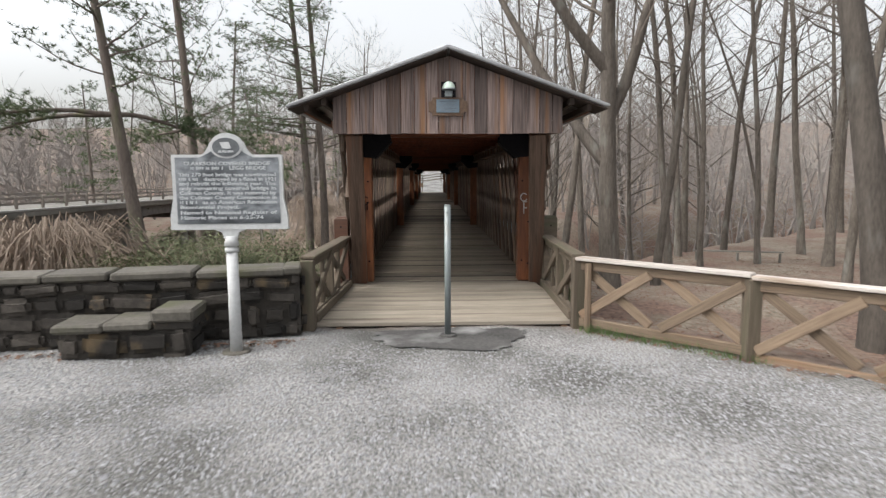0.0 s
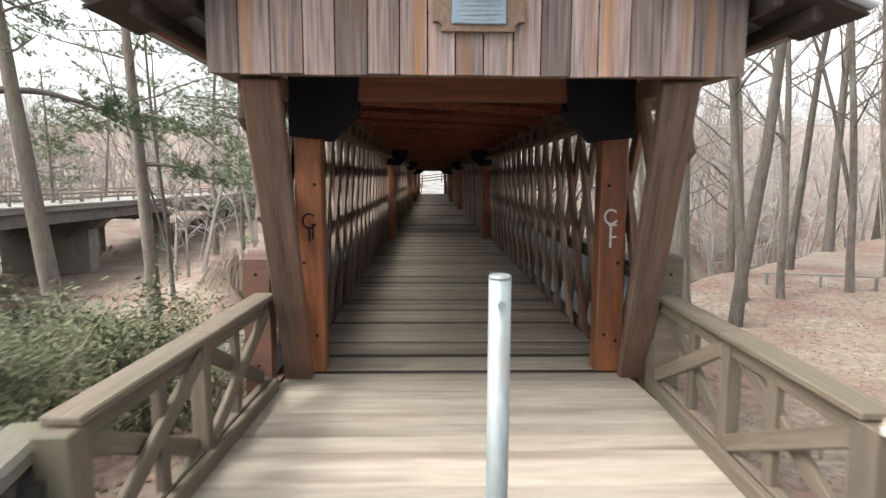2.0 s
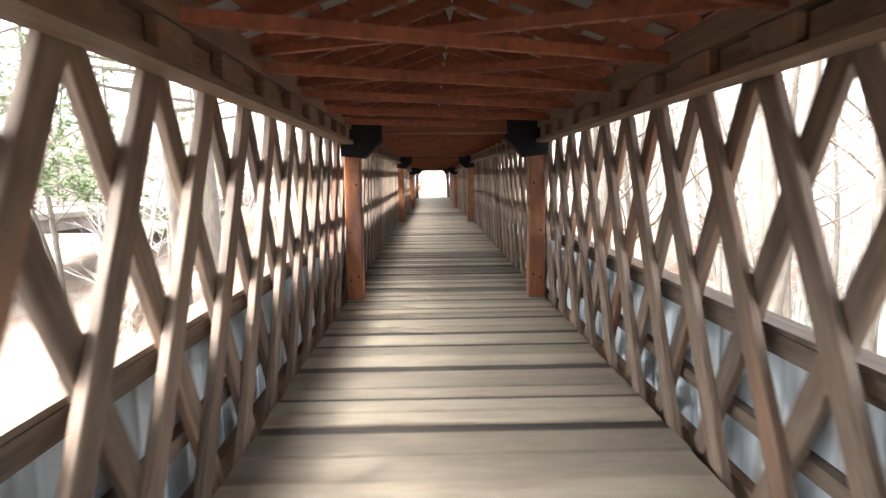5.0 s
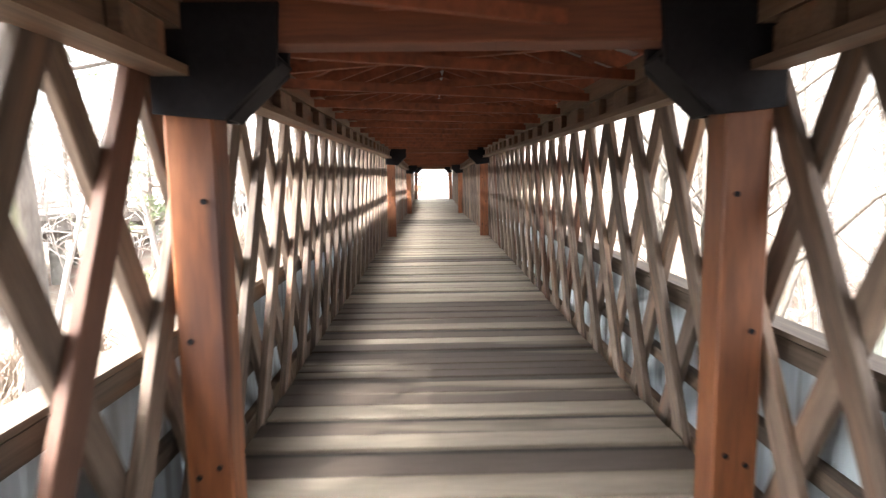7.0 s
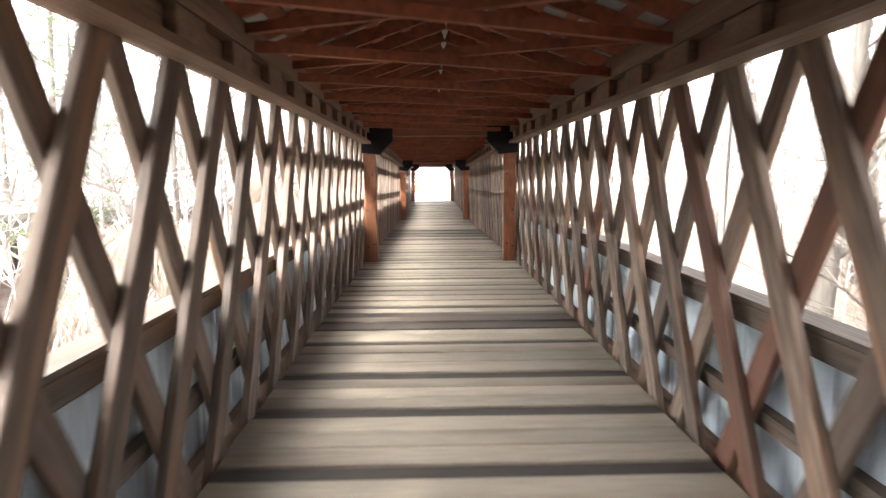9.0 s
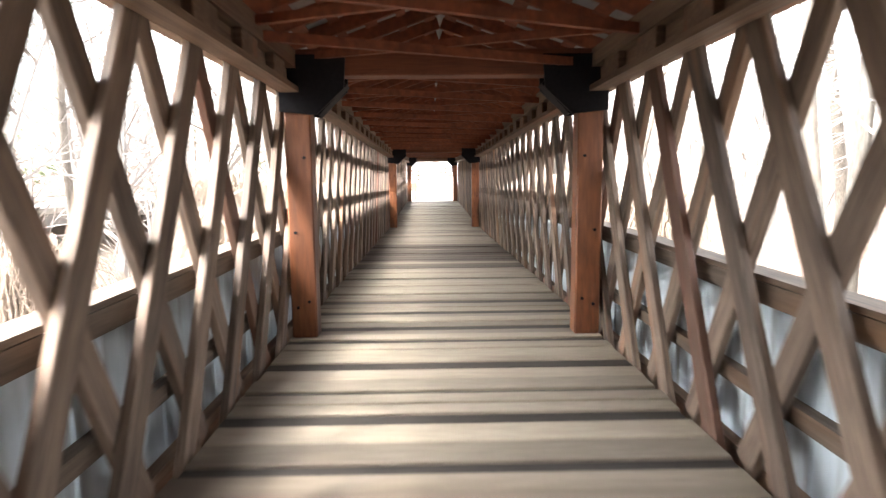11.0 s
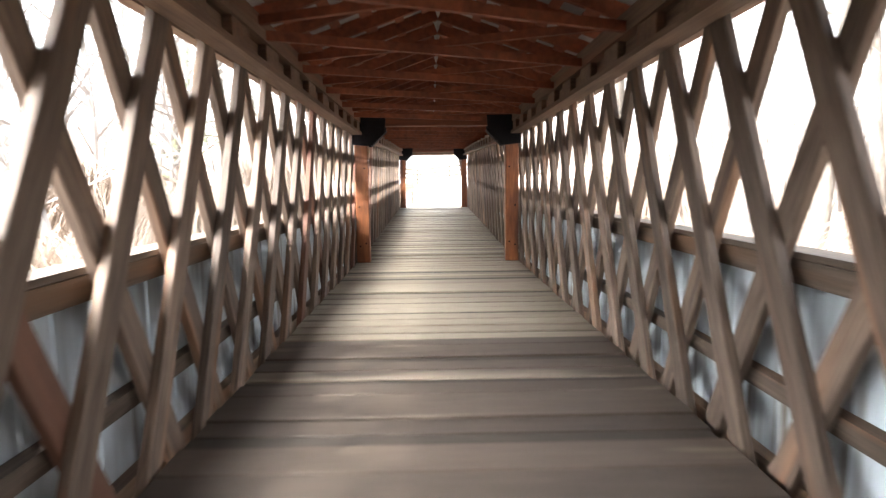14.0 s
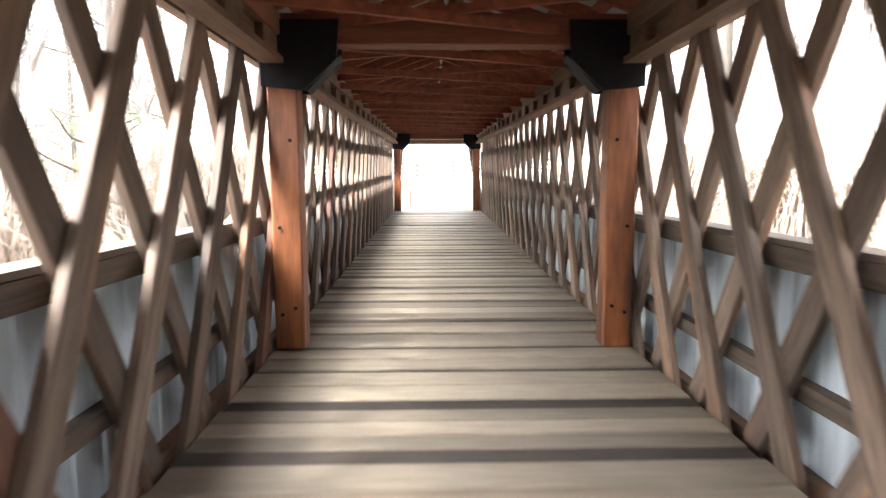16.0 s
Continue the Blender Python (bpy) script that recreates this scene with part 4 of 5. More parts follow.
M_WHITECON = surface("pale_painted_concrete", (0.2, 0.195, 0.185), (0.4, 0.39, 0.375), (1, 1, 1), 6, 0.85, 0.1, 0.5)
M_DARKCON = surface("stained_concrete", (0.07, 0.065, 0.06), (0.17, 0.16, 0.15), (0.6, 0.6, 0.6), 6, 0.9, 0.2, 0.5)
M_STEELRAIL = surface("dull_guard_rail", (0.11, 0.095, 0.08), (0.25, 0.22, 0.19), (1, 1, 1), 6, 0.6, 0.1, 0.5)
road_bridge()


# ---- trees ----
def tube(V, F, pts, radii, sides):
    """Appends a tapered tube along pts."""
    base = len(V)
    prev = None
    for i, p in enumerate(pts):
        p = Vector(p)
        d = (Vector(pts[min(i + 1, len(pts) - 1)]) - Vector(pts[max(i - 1, 0)])).normalized()
        u = d.orthogonal().normalized() if prev is None else (prev - d * prev.dot(d)).normalized()
        prev = u
        w = d.cross(u)
        for k in range(sides):
            a = 2 * math.pi * k / sides
            V.append(tuple(p + (u * math.cos(a) + w * math.sin(a)) * radii[i]))
    for i in range(len(pts) - 1):
        for k in range(sides):
            a, b = base + i * sides + k, base + i * sides + (k + 1) % sides
            F.append((a, b, b + sides, a + sides))


def wander(rnd, start, direction, length, n, bend, lift=0.0):
    pts, p, d = [Vector(start)], Vector(start), Vector(direction).normalized()
    for _ in range(n):
        d = (d + Vector((rnd.uniform(-1, 1), rnd.uniform(-1, 1), rnd.uniform(-1, 1))) * bend + Vector((0, 0, lift))).normalized()
        p = p + d * (length / n)
        pts.append(p.copy())
    return pts


def bare_tree(seed, height, r0, lean=(0, 0), forks=(), low=0.3, dens=1.0):
    """Meshes of a leafless tree: trunk with limbs, and its fine branches."""
    rnd = random.Random(seed)
    V, F, TV, TF = [], [], [], []
    trunk = wander(rnd, (0, 0, -0.4), (lean[0], lean[1], 1), height, 12, 0.045, 0.05)
    rad = [r0 * (1.35 if i == 0 else 1.0) * (1 - 0.9 * i / 12) ** 0.8 + 0.01 for i in range(13)]
    tube(V, F, trunk, rad, 9)
    limbs = []
    starts = [trunk[i] + (trunk[i + 1] - trunk[i]) * rnd.random() for i in range(int(12 * low), 12) for _ in range(2)]
    for at, turn, spread in forks:
        a = radians(turn)
        limbs.append((wander(rnd, trunk[at], (math.cos(a) * spread, math.sin(a) * spread, 1), height * (1 - at / 12) * rnd.uniform(0.85, 1.0), 9, 0.1, 0.06), r0 * 0.66))
    for p in starts:
        a = rnd.uniform(0, 6.28)
        h = (p.z + 0.4) / height
        limbs.append((wander(rnd, p, (math.cos(a), math.sin(a), rnd.uniform(0.3, 1.0)), height * (0.42 - 0.28 * h) * rnd.uniform(0.6, 1.2), 6, 0.2, 0.06), r0 * (0.34 - 0.2 * h)))
    twigs = []
    for pts, r in limbs:
        n = len(pts)
        tube(V, F, pts, [max(0.008, r * (1 - 0.85 * i / (n - 1))) for i in range(n)], 5)
        for _ in range(int((7 if r > r0 * 0.5 else 4) * dens)):
            i = rnd.randint(1, n - 2)
            d = (pts[i + 1] - pts[i]).normalized() + Vector((rnd.uniform(-1, 1), rnd.uniform(-1, 1), rnd.uniform(-0.4, 1))) * 0.9
            sub = wander(rnd, pts[i], d, rnd.uniform(0.8, 2.2) * height / 14, 4, 0.25, 0.04)
            tube(TV, TF, sub, [max(0.005, r * 0.24 * (1 - 0.2 * j)) for j in range(5)], 3)
            twigs.append(sub)
    for sub in twigs:
        for _ in range(int(4 * dens)):
            i = rnd.randint(1, 3)
            d = (sub[i + 1] - sub[i]).normalized() + Vector((rnd.uniform(-1, 1), rnd.uniform(-1, 1), rnd.uniform(-0.5, 1)))
            t = wander(rnd, sub[i], d, rnd.uniform(0.35, 1.0), 2, 0.3, 0.0)
            tube(TV, TF, t, [0.005, 0.0035, 0.0015], 3)
    return raw_mesh("trunk", V, F, M_BARK, True), raw_mesh("crown", TV, TF, M_TWIG)


def pine_tree(seed, height, r0, lean=(0, 0), low=0.45, boughs=()):
    rnd = random.Random(seed)
    V, F, NV, NF = [], [], [], []
    trunk = wander(rnd, (0, 0, -0.4), (lean[0], lean[1], 1), height, 12, 0.025, 0.03)
    tube(V, F, trunk, [r0 * (1.25 if i == 0 else 1) * (1 - 0.8 * i / 12) for i in range(13)], 10)
    def tufts(pts, count):
        """Sprays of fine needles round the outer half of a branch."""
        for _ in range(count):
            j = rnd.randint(len(pts) // 2 - 1, len(pts) - 1)
            c = pts[j] + Vector((rnd.gauss(0, 0.26), rnd.gauss(0, 0.26), rnd.gauss(0.05, 0.13)))
            for _ in range(13):
                d = Vector((rnd.uniform(-1, 1), rnd.uniform(-1, 1), rnd.uniform(-0.5, 1))).normalized() * rnd.uniform(0.1, 0.22)
                o = d.orthogonal().normalized() * 0.011
                b = len(NV)
                NV.extend((tuple(c + o), tuple(c - o), tuple(c + d)))
                NF.append((b, b + 1, b + 2))
    for k in range(34):
        u = low + (1 - low) * (k / 34) ** 0.9
        i = min(11, int(u * 12))
        p = trunk[i] + (trunk[i + 1] - trunk[i]) * (u * 12 - i)
        a = rnd.uniform(0, 6.28)
        L = height * 0.2 * (1.15 - u) * rnd.uniform(0.7, 1.4) + 0.5
        pts = wander(rnd, p, (math.cos(a), math.sin(a), rnd.uniform(-0.15, 0.35)), L, 5, 0.16, 0.03)
        tube(V, F, pts, [0.05 * (1.2 - u) * (1 - 0.17 * j) + 0.008 for j in range(6)], 4)
        tufts(pts, int(14 + L * 9))
    for u, turn, L in boughs:                               # long drooping boughs, with side twigs
        p = trunk[int(u * 12)]
        a = radians(turn)
        pts = wander(rnd, p, (math.cos(a), math.sin(a), 0.12), L, 8, 0.1, -0.07)
        tube(V, F, pts, [0.085 * (1 - 0.105 * j) for j in range(9)], 5)
        for k in range(14):
            j = rnd.randint(3, 8)
            sub = wander(rnd, pts[j], (math.cos(a) + rnd.uniform(-0.9, 0.9), math.sin(a) + rnd.uniform(-0.9, 0.9), rnd.uniform(-0.5, 0.3)), rnd.uniform(0.5, 1.3), 5, 0.2)
            tube(V, F, sub, [0.02, 0.016, 0.013, 0.01, 0.007, 0.004], 3)
            tufts(sub, 16)
    return raw_mesh("trunk", V, F, M_PINEBARK, True), raw_mesh("crown", NV, NF, M_NEEDLE)


def tree_thing(name, meshes, label, category, group):
    t = thing(name, label, category, group)
    part("trunk", meshes[0], M_BARK, t)
    part("crown", meshes[1], M_TWIG, t)
    return t


def place(ob, x, y, turn=0.0, scale=1.0, first=False, sink=0.0):
    z = ground_z(x, y) - sink
    m = Matrix.Translation((x, y, z)) @ Matrix.Rotation(radians(turn), 4, "Z")
    if first:
        ob.matrix_basis = m
        ob.scale = (scale,) * 3
        return ob
    c = copy_thing(ob, m)
    c.scale = (scale,) * 3
    return c


# the pines beside the wall and the bridge
cedar_low = tree_thing("pine_tree", pine_tree(19, 14, 0.24, (0.02, 0.0), 0.3), "broad dark green pine with low boughs by the wall", "pine tree", "pines")
p1 = tree_thing("pine_tree", pine_tree(3, 17, 0.27, (-0.13, 0.0), 0.55, ((0.5, 185, 5.0), (0.5, 20, 2.6), (0.58, 215, 4.2))), "tall leaning pine with mossy bark behind the stone wall", "pine tree", "pines")
place(p1, -8.4, 8.6, 0, 1.0, True)
p2 = tree_thing("pine_tree", pine_tree(7, 19, 0.28, (0.02, 0.0), 0.5, ((0.42, 15, 2.4), (0.5, 150, 3.4), (0.5, 340, 4.5))), "straight tall pine with grey-brown bark by the creek", "pine tree", "pines")
place(p2, -9.35, 14.5, 0, 1.0, True)
p3 = tree_thing("pine_tree", pine_tree(11, 18, 0.22, (0.0, 0.0), 0.5), "slim straight pine close beside the bridge", "pine tree", "pines")
place(p3, -5.1, 14.6, 40, 1.0, True)
place(p3, -4.55, 14.9, 62, 0.98)
place(p3, -16.5, 40.0, 200, 1.05)
place(p3, -34.0, 30.0, 10, 1.0)
place(p2, -14.5, 1.5, 250, 0.9)
place(cedar_low, -10.9, 0.6, 0, 1.0, True)
cedar = tree_thing("green_pine", pine_tree(17, 12, 0.16, (0, 0), 0.12), "young bushy green pine beyond the creek", "pine tree", "pines")
place(cedar, -13.2, 36.0, 0, 1.0, True)
place(cedar, -9.5, 50.0, 80, 1.0)
place(cedar, -24.0, 33.0, 140, 1.1)

kinds = [
    tree_thing("bare_tree", bare_tree(21, 15, 0.27, (-0.03, 0), ((3, 165, 0.75), (4, 20, 0.5), (5, 190, 0.9)), 0.5, 1.3), "large forked leafless tree with long limbs by the bridge", "tree", "bare trees"),
    tree_thing("bare_tree", bare_tree(22, 16, 0.12, (0.01, 0.0), (), 0.35, 1.5), "slim straight leafless tree in the grove", "tree", "bare trees"),
    tree_thing("bare_tree", bare_tree(23, 17, 0.19, (0.035, 0.0), (), 0.4, 1.4), "leaning grey leafless tree in the grove", "tree", "bare trees"),
    tree_thing("bare_tree", bare_tree(24, 14, 0.085, (-0.035, 0.03), ((2, 80, 0.3),), 0.25, 1.6), "thin forked leafless tree in the grove", "tree", "bare trees"),
    tree_thing("bare_tree", bare_tree(25, 16, 0.29, (-0.045, 0), (), 0.62), "thick leafless tree with rough mottled bark", "tree", "bare trees"),
]
place(kinds[0], 4.75, 6.6, 0, 1.0, True)
place(kinds[1], 6.2, 7.2, 0, 1.0, True)
place(kinds[2], 16.6, 19.5, 0, 1.0, True)
place(kinds[3], 8.6, 9.5, 0, 1.0, True)
place(kinds[4], 7.5, 0.35, 0, 0.95, True)
spots = [(7.3, 8.9, 1, .95), (9.0, 12.2, 1, 1.05), (10.9, 10.2, 3, 1.1), (11.8, 14.4, 1, 1.0), (13.0, 9.8, 2, .85), (14.2, 13.0, 1, 1.1), (15.6, 10.6, 3, 1.2), (17.8, 14.0, 4, .9),
         (12.2, 19.0, 2, 1.0), (9.6, 18.2, 1, 1.0), (7.4, 15.8, 3, 1.1), (5.4, 12.0, 1, 1.0), (4.4, 17.5, 3, 1.0), (6.8, 22.0, 1, 1.0), (20.5, 17.0, 1, 1.1), (22.0, 22.0, 2, 1.1),
         (16.0, 26.0, 1, 1.0), (11.0, 25.0, 3, 1.2), (5.5, 27.5, 1, 0.9), (8.2, 31.0, 2, 1.0), (13.8, 33.0, 1, 1.1), (5.8, 36.5, 3, 1.1), (9.6, 40.0, 1, 1.0), (4.9, 44.0, 2, 0.9),
         (16.0, 42.0, 4, 0.9), (21.0, 35.0, 1, 1.1), (26.0, 29.0, 2, 1.1), (25.0, 12.0, 1, 1.0), (28.0, 19.0, 3, 1.3), (23.5, 6.5, 2, 1.0), (19.5, 4.5, 1, 1.0), (30.0, 9.0, 1, 1.1),
         (13.5, 3.2, 3, 1.1), (10.2, 5.0, 1, .9), (18.0, -1.0, 2, 1.0), (24.0, -3.0, 1, 1.1), (-8.5, 33.5, 1, 0.9), (-5.6, 43.5, 3, 1.0), (-12.0, 22.0, 3, 1.1),
         (-26.0, 12.0, 1, 1.0), (-31.0, 20.0, 2, 1.1), (-28.0, 27.0, 1, 1.0), (-36.0, 14.0, 3, 1.2), (-38.0, 38.0, 1, 1.1), (-24.0, 48.0, 2, 1.0), (-33.0, 55.0, 1, 1.1), (-16.0, 60.0, 3, 1.1),
         (3.9, 17.3, 2, 0.9), (4.6, 20.6, 2, 1.0), (4.3, 11.0, 1, 1.1), (6.5, 58.0, 1, 1.0), (9.5, 64.0, 2, 1.0), (-6.5, 62.0, 1, 1.0), (-9.0, 70.0, 2, 1.1), (-14.0, -9.0, 1, 1.0), (14.0, -14.0, 1, 1.0), (-10.0, -20.0, 4, 1.0), (8.0, -24.0, 1, 1.1), (0.0, -30.0, 2, 1.0)]
rs = random.Random(9)
for x, y, k, sc in spots:
    place(kinds[k], x, y, rs.uniform(0, 360), sc)


def far_woods():
    """Distant leafless woods on the slopes round the place, haze put into their colour."""
    rnd = random.Random(31)
    V, F = [], []
    for _ in range(2100):
        a = rnd.uniform(-1.25, 1.25) if rnd.random() < 0.85 else rnd.uniform(1.2, 5.1)
        r = rnd.uniform(34, 120)
        x, y = r * math.sin(a), -4 + r * math.cos(a)
        if abs(x) < 5 + 0.05 * max(0, y - 50) or (-31 < x < -17):
            continue
        z = ground_z(x, y)
        h, w = rnd.uniform(6, 14), rnd.choice((0.04, 0.05, 0.07, 0.1, 0.14))
        pts = wander(rnd, (x, y, z - 0.3), (rnd.uniform(-0.22, 0.22), rnd.uniform(-0.2, 0.2), 1), h, 4, 0.09, 0.04)
        tube(V, F, pts, [w, w * 0.75, w * 0.5, w * 0.3, 0.015], 4)
        for _ in range(46):
            i = rnd.randint(1, 3)
            p = pts[i] + (pts[i + 1] - pts[i]) * rnd.random()
            d = Vector((rnd.uniform(-1, 1), rnd.uniform(-1, 1), rnd.uniform(0.1, 1.0))).normalized() * rnd.uniform(0.8, 3.2)
            o = d.orthogonal().normalized() * rnd.uniform(0.015, 0.04)
            b = len(V)
            V += [tuple(p + o), tuple(p - o), tuple(p + d)]
            F.append((b, b + 1, b + 2))
            for _ in range(2):
                q = p + d * rnd.uniform(0.3, 0.9)
                e = (d.normalized() + Vector((rnd.uniform(-1, 1), rnd.uniform(-1, 1), rnd.uniform(-0.3, 1)))).normalized() * rnd.uniform(0.4, 1.2)
                o2 = e.orthogonal().normalized() * 0.014
                b = len(V)
                V += [tuple(q + o2), tuple(q - o2), tuple(q + e)]
                F.append((b, b + 1, b + 2))
    tagged(new("far_woods", raw_mesh("far_woods", V, F, M_FARWOOD)), "grey-brown leafless woods on the far slopes, paled as if by haze", "woods", kind="stuff")


far_woods()


# ---- shrubs and brush ----
def drooping_bush(seed, r, h, n):
    rnd = random.Random(seed)
    V, F = [], []
    for _ in range(n):
        a, out, up = rnd.uniform(0, 6.28), r * rnd.uniform(0.3, 1.0), h * rnd.uniform(0.6, 1.05)
        d = Vector((math.cos(a), math.sin(a), 0))
        pts = []
        for k in range(7):
            u = k / 6
            pts.append(d * (out * u ** 0.8) + Vector((rnd.gauss(0, 0.05), rnd.gauss(0, 0.05), up * math.sin(min(1.0, u * 1.5) * math.pi * 0.5) - up * 0.9 * max(0, u - 0.45) ** 1.3 * 1.6)))
        tube(V, F, pts, [0.016, 0.014, 0.012, 0.01, 0.008, 0.006, 0.004], 3)
    return raw_mesh("stems", V, F, M_DRY)


def leafy_shrub(seed, r, h, n):
    rnd = random.Random(seed)
    V, F, LV, LF = [], [], [], []
    for _ in range(26):
        a = rnd.uniform(0, 6.28)
        pts = wander(rnd, (rnd.gauss(0, r * 0.2), rnd.gauss(0, r * 0.2), -0.1), (math.cos(a) * 0.6, math.sin(a) * 0.6, 1), h * rnd.uniform(0.6, 1.25), 5, 0.18, 0.02)
        tube(V, F, pts, [0.02, 0.016, 0.013, 0.01, 0.007, 0.004], 3)
        for _ in range(5):
            j = rnd.randint(1, 4)
            t = wander(rnd, pts[j], (rnd.uniform(-1, 1), rnd.uniform(-1, 1), rnd.uniform(0, 1)), h * 0.4, 3, 0.25)
            tube(V, F, t, [0.008, 0.006, 0.004, 0.002], 3)
            for _ in range(n // 52):
                c = t[rnd.randint(1, 3)] + Vector((rnd.gauss(0, 0.1), rnd.gauss(0, 0.1), rnd.gauss(0, 0.08)))
                d = Vector((rnd.uniform(-1, 1), rnd.uniform(-1, 1), rnd.uniform(-0.6, 0.8))).normalized() * rnd.uniform(0.04, 0.1)
                o = d.orthogonal().normalized() * d.length * 0.13
                b = len(LV)
                LV += [tuple(c), tuple(c + d * 0.5 + o), tuple(c + d), tuple(c + d * 0.5 - o)]
                LF.append((b, b + 1, b + 2, b + 3))
    return raw_mesh("stems", V, F, M_DRY), raw_mesh("leaves", LV, LF, M_SHRUB)


bush = thing("drooping_bush", "large leafless bush of arching dry stems behind the stone wall", "bush", "dry bushes")
part("stem_tangle", drooping_bush(2, 2.0, 2.3, 620), M_DRY, bush)
place(bush, -6.6, 0.6, 0, 1.0, True)
for x, y, t, sc in ((-8.8, 1.6, 60, 1.0), (-11.5, 0.2, 200, 1.0), (-5.8, 17.0, 10, 0.9), (-8.2, 20.5, 90, 1.1), (-6.4, 24.5, 140, 1.0), (-4.6, 29.0, 200, 0.9), (-7.8, 30.0, 250, 1.2),
                    (-5.2, 34.5, 300, 1.0), (-4.2, 38.5, 20, 0.9), (-6.8, 39.5, 70, 1.1), (-5.0, 46.0, 120, 1.0), (-3.9, 5.0, 80, 0.6), (-10.0, 4.0, 30, 1.1), (-12.5, 6.5, 120, 1.2), (-14.0, 11.0, 60, 1.2), (-16.5, 7.0, 300, 1.2), (-11.5, 14.5, 250, 1.0), (5.0, 33.0, 30, 0.9), (4.6, 40.5, 90, 0.9), (6.2, 47.0, 190, 1.0)):
    place(bush, x, y, t, sc)
shrub = thing("evergreen_shrub", "dense dark green and brown shrub on the creek bank", "shrub", "evergreen shrubs")
sm = leafy_shrub(5, 1.2, 1.5, 5200)
part("stem_tangle", sm[0], M_DRY, shrub)
part("foliage", sm[1], M_SHRUB, shrub)
place(shrub, -3.6, 0.6, 0, 1.0, True)
for x, y, t, sc in ((-2.6, 0.0, 300, 0.85), (-5.0, 0.4, 20, 0.8), (-4.5, 1.3, 130, 0.95), (-3.0, -1.6, 60, 0.75), (-4.2, -1.2, 200, 0.7), (2.6, 3.4, 10, 0.6), (-26.0, 8.0, 10, 2.2), (-29.0, 30.0, 90, 2.4)):
    place(shrub, x, y, t, sc)


# ---- far side: rail fence, small sign, park rails ----
def rail_fence(name, label, pts, h, mat):
    f = thing(name, label, "fence", "fences in the grounds")
    for a, b in zip(pts, pts[1:]):
        za, zb = ground_z(*a), ground_z(*b)
        for k in (0.35, 0.65, 0.95):
            beam("rail", (*a, za + h * k), (*b, zb + h * k), 0.05, 0.12, mat, f)
    for p in pts:
        z = ground_z(*p)
        beam("post", (*p, z - 0.2), (*p, z + h * 1.03), 0.12, 0.12, mat, f, up=(0, 1, 0))


rail_fence("rail_fence", "grey split-rail fence across the slope beyond the bridge", [(-9 + 2.6 * k, 74.0 + 0.4 * k) for k in range(8)], 1.2, M_RAIL)
park = thing("park_rail", "low pale rail among the trees on the leaf litter", "rail")
zp = ground_z(10.2, 11.0)
beam("rail", (9.2, 11.4, zp + 0.32), (12.0, 10.6, zp + 0.32), 0.08, 0.05, M_CONCRETE, park)
for x, y in ((9.3, 11.37), (10.6, 11.0), (11.9, 10.63)):
    beam("post", (x, y, ground_z(x, y) - 0.1), (x, y, zp + 0.28), 0.07, 0.07, M_CONCRETE, park, up=(0, 1, 0))


def far_sign():
    s = thing("notice_board", "brown wooden notice board on two posts beyond the bridge", "sign", at=pose(-1.45, 58.5, ground_z(-1.45, 58.5)))
    for x in (-0.35, 0.35):
        beam("post", (x, 0, -0.2), (x, 0, 1.15), 0.09, 0.09, M_RAIL, s, up=(0, 1, 0))
    part("board", box(0.95, 0.05, 0.5, 0.01, 0, -0.075, 0.85), M_TANRAIL, s)


far_sign()


# ---- loose gravel and leaves ----
def scatter(name, count, shape, where, material, label, category, seed):
    rnd = random.Random(seed)
    V, F = [], []
    made = 0
    while made < count:
        p = where(rnd)
        if p is None:
            continue
        shape(rnd, p, V, F)
        made += 1
    tagged(new(name, raw_mesh(name, V, F, material)), label, category, kind="stuff")


def pebble(rnd, p, V, F):
    r = rnd.uniform(0.006, 0.017)
    b = len(V)
    a = rnd.uniform(0, 6.28)
    for k in range(4):
        t = a + k * 1.5708 + rnd.uniform(-0.4, 0.4)
        V.append((p[0] + math.cos(t) * r * rnd.uniform(0.7, 1.3), p[1] + math.sin(t) * r * rnd.uniform(0.7, 1.3), p[2] + rnd.uniform(-0.002, 0.006)))
    V.append((p[0] + rnd.uniform(-0.4, 0.4) * r, p[1] + rnd.uniform(-0.4, 0.4) * r, p[2] + r * rnd.uniform(0.6, 1.0)))
    for k in range(4):
        F.append((b + k, b + (k + 1) % 4, b + 4))


def leaf(rnd, p, V, F):
    b, a, r = len(V), rnd.uniform(0, 6.28), rnd.uniform(0.016, 0.036)
    ca, sa = math.cos(a) * r, math.sin(a) * r
    z = [rnd.uniform(0.004, 0.03) for _ in range(4)]
    V += [(p[0] - ca, p[1] - sa, p[2] + z[0]), (p[0] + sa * 0.6, p[1] - ca * 0.6, p[2] + z[1]), (p[0] + ca, p[1] + sa, p[2] + z[2]), (p[0] - sa * 0.6, p[1] + ca * 0.6, p[2] + z[3])]
    F.append((b, b + 1, b + 2, b + 3))


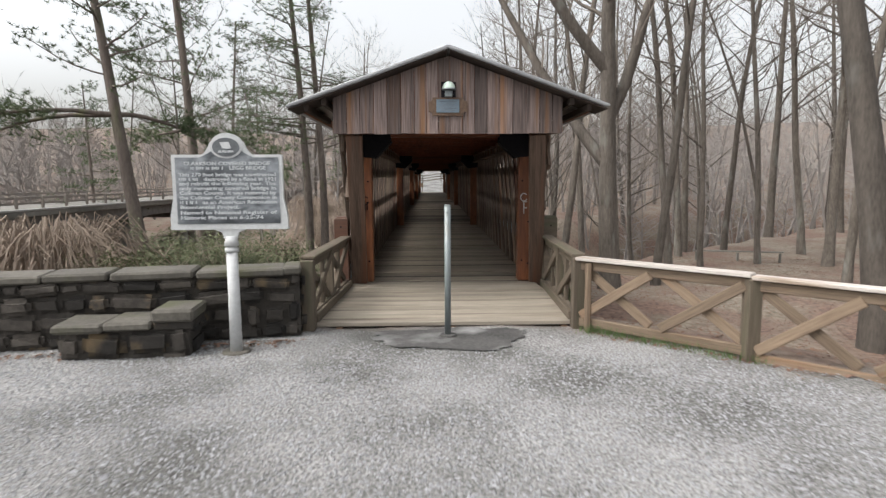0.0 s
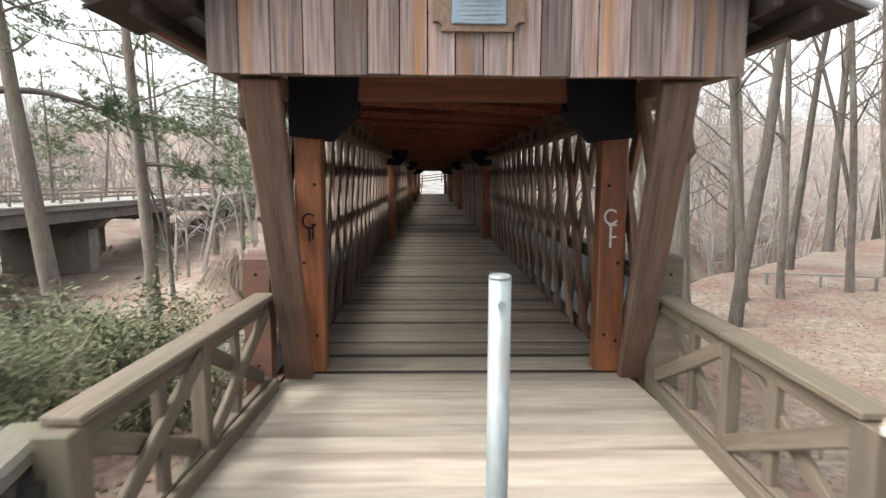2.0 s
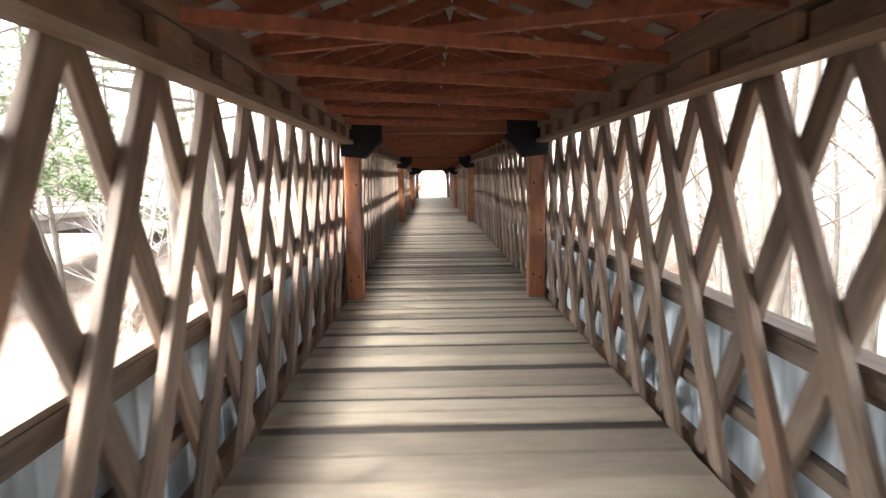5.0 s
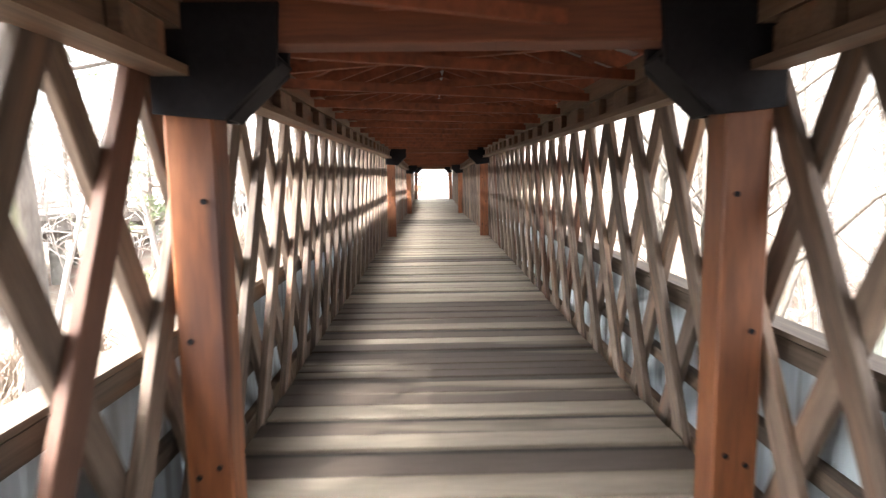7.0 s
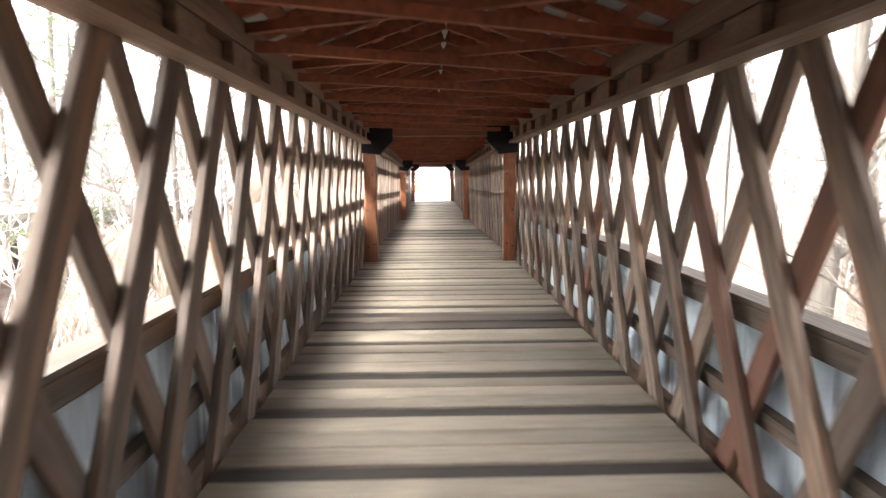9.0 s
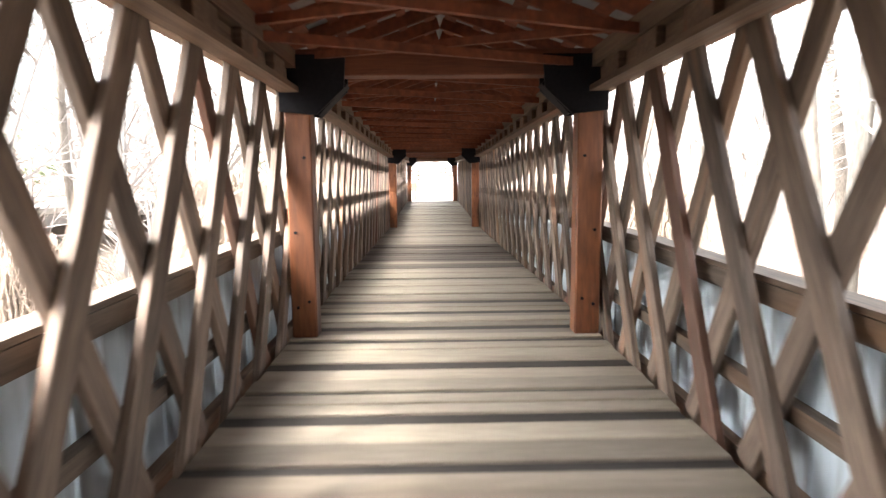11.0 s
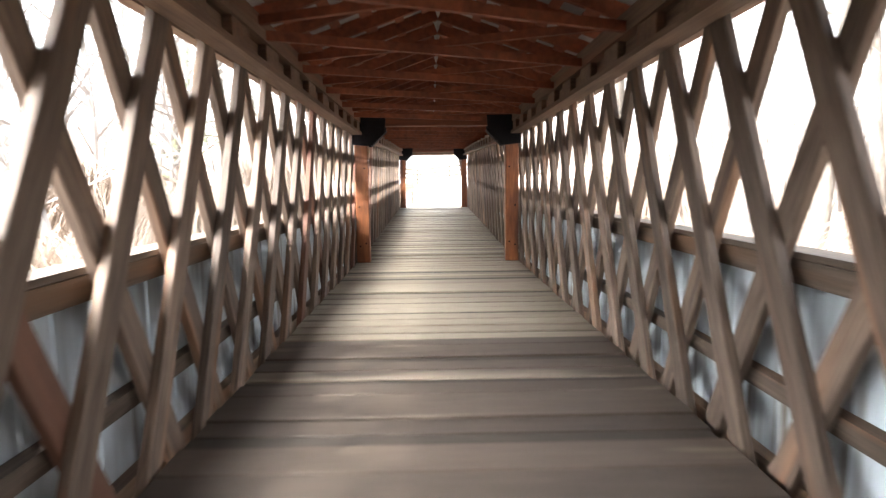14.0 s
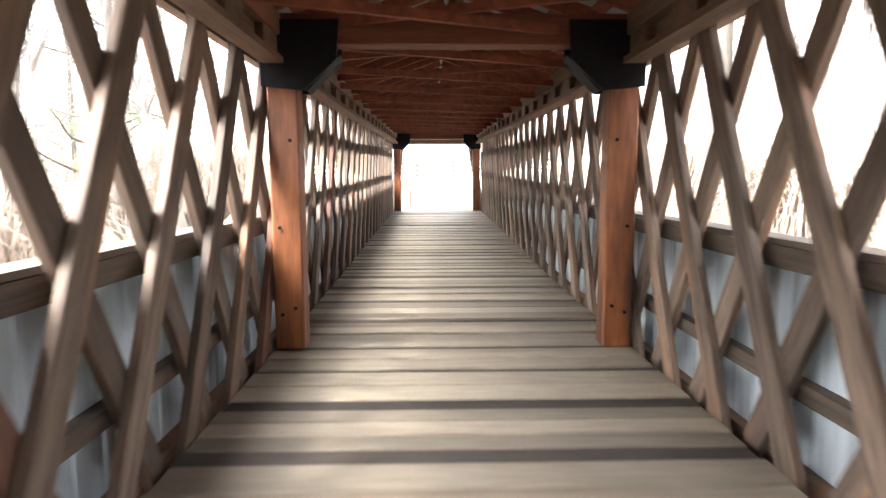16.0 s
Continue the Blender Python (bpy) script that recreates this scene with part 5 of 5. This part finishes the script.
def on_gravel(rnd):
    y = -2.75 - 6.2 * rnd.random() ** 0.8
    x = rnd.uniform(-6.5, 6.5)
    if ground_cover(x, y) < 0.6 or (((x - 0.25) / 1.6) ** 2 + ((y + 3.0) / 0.7) ** 2 < 1 and rnd.random() < 0.75):
        return None
    if y > -4.4 and rnd.random() < 0.75 * smooth(-4.4, -3.2, y) * (1 - smooth(1.5, 3.0, abs(x))):
        return None
    return (x, y, ground_z(x, y))


def on_litter(rnd):
    x, y = (rnd.uniform(1.6, 14), rnd.uniform(-8, 12)) if rnd.random() < 0.7 else (rnd.uniform(-9, -1.8), rnd.uniform(-2.5, 8))
    if ground_cover(x, y) > 0.3 or ground_z(x, y) < WATER_Z:
        return None
    return (x, y, ground_z(x, y))


def by_edges(rnd):
    k = rnd.random()
    if k < 0.5:
        u = rnd.random()
        x, y = 1.5 + 4.5 * u, -2.95 - 4.45 * u - abs(rnd.gauss(0, 0.12))
    else:
        x, y = rnd.uniform(-4.6, -1.6), 0
        y = -3.2 + 0.19 * (x + 1.6) - abs(rnd.gauss(0, 0.1)) - 0.03
    return (x, y, ground_z(x, y))


def blade(rnd, p, V, F):
    """A short bent blade of grass."""
    b, a, h = len(V), rnd.uniform(0, 6.28), rnd.uniform(0.04, 0.12)
    ca, sa = math.cos(a), math.sin(a)
    lean = h * rnd.uniform(0.3, 0.9)
    V += [(p[0] - sa * 0.004, p[1] + ca * 0.004, p[2]), (p[0] + sa * 0.004, p[1] - ca * 0.004, p[2]), (p[0] + ca * lean, p[1] + sa * lean, p[2] + h)]
    F.append((b, b + 1, b + 2))


def at_fence_foot(rnd):
    u = rnd.random() ** 1.6
    x, y = 1.5 + 1.3 * u + rnd.gauss(0, 0.06), -2.98 - 1.25 * u + rnd.gauss(0, 0.07)
    return (x, y, ground_z(x, y))


scatter("grass_tufts", 800, blade, at_fence_foot, M_GRASS, "small green weeds at the foot of the fence", "grass", 6)
scatter("gravel", 60000, pebble, on_gravel, M_PEBBLE, "loose pale grey gravel on the clearing", "gravel", 3)
scatter("leaf_litter", 24000, leaf, on_litter, M_LEAF, "fallen brown leaves on the wooded bank", "leaves", 4)
scatter("fallen_leaves", 500, leaf, by_edges, M_LEAF, "dry leaves gathered along the wall and the fence", "leaves", 5)
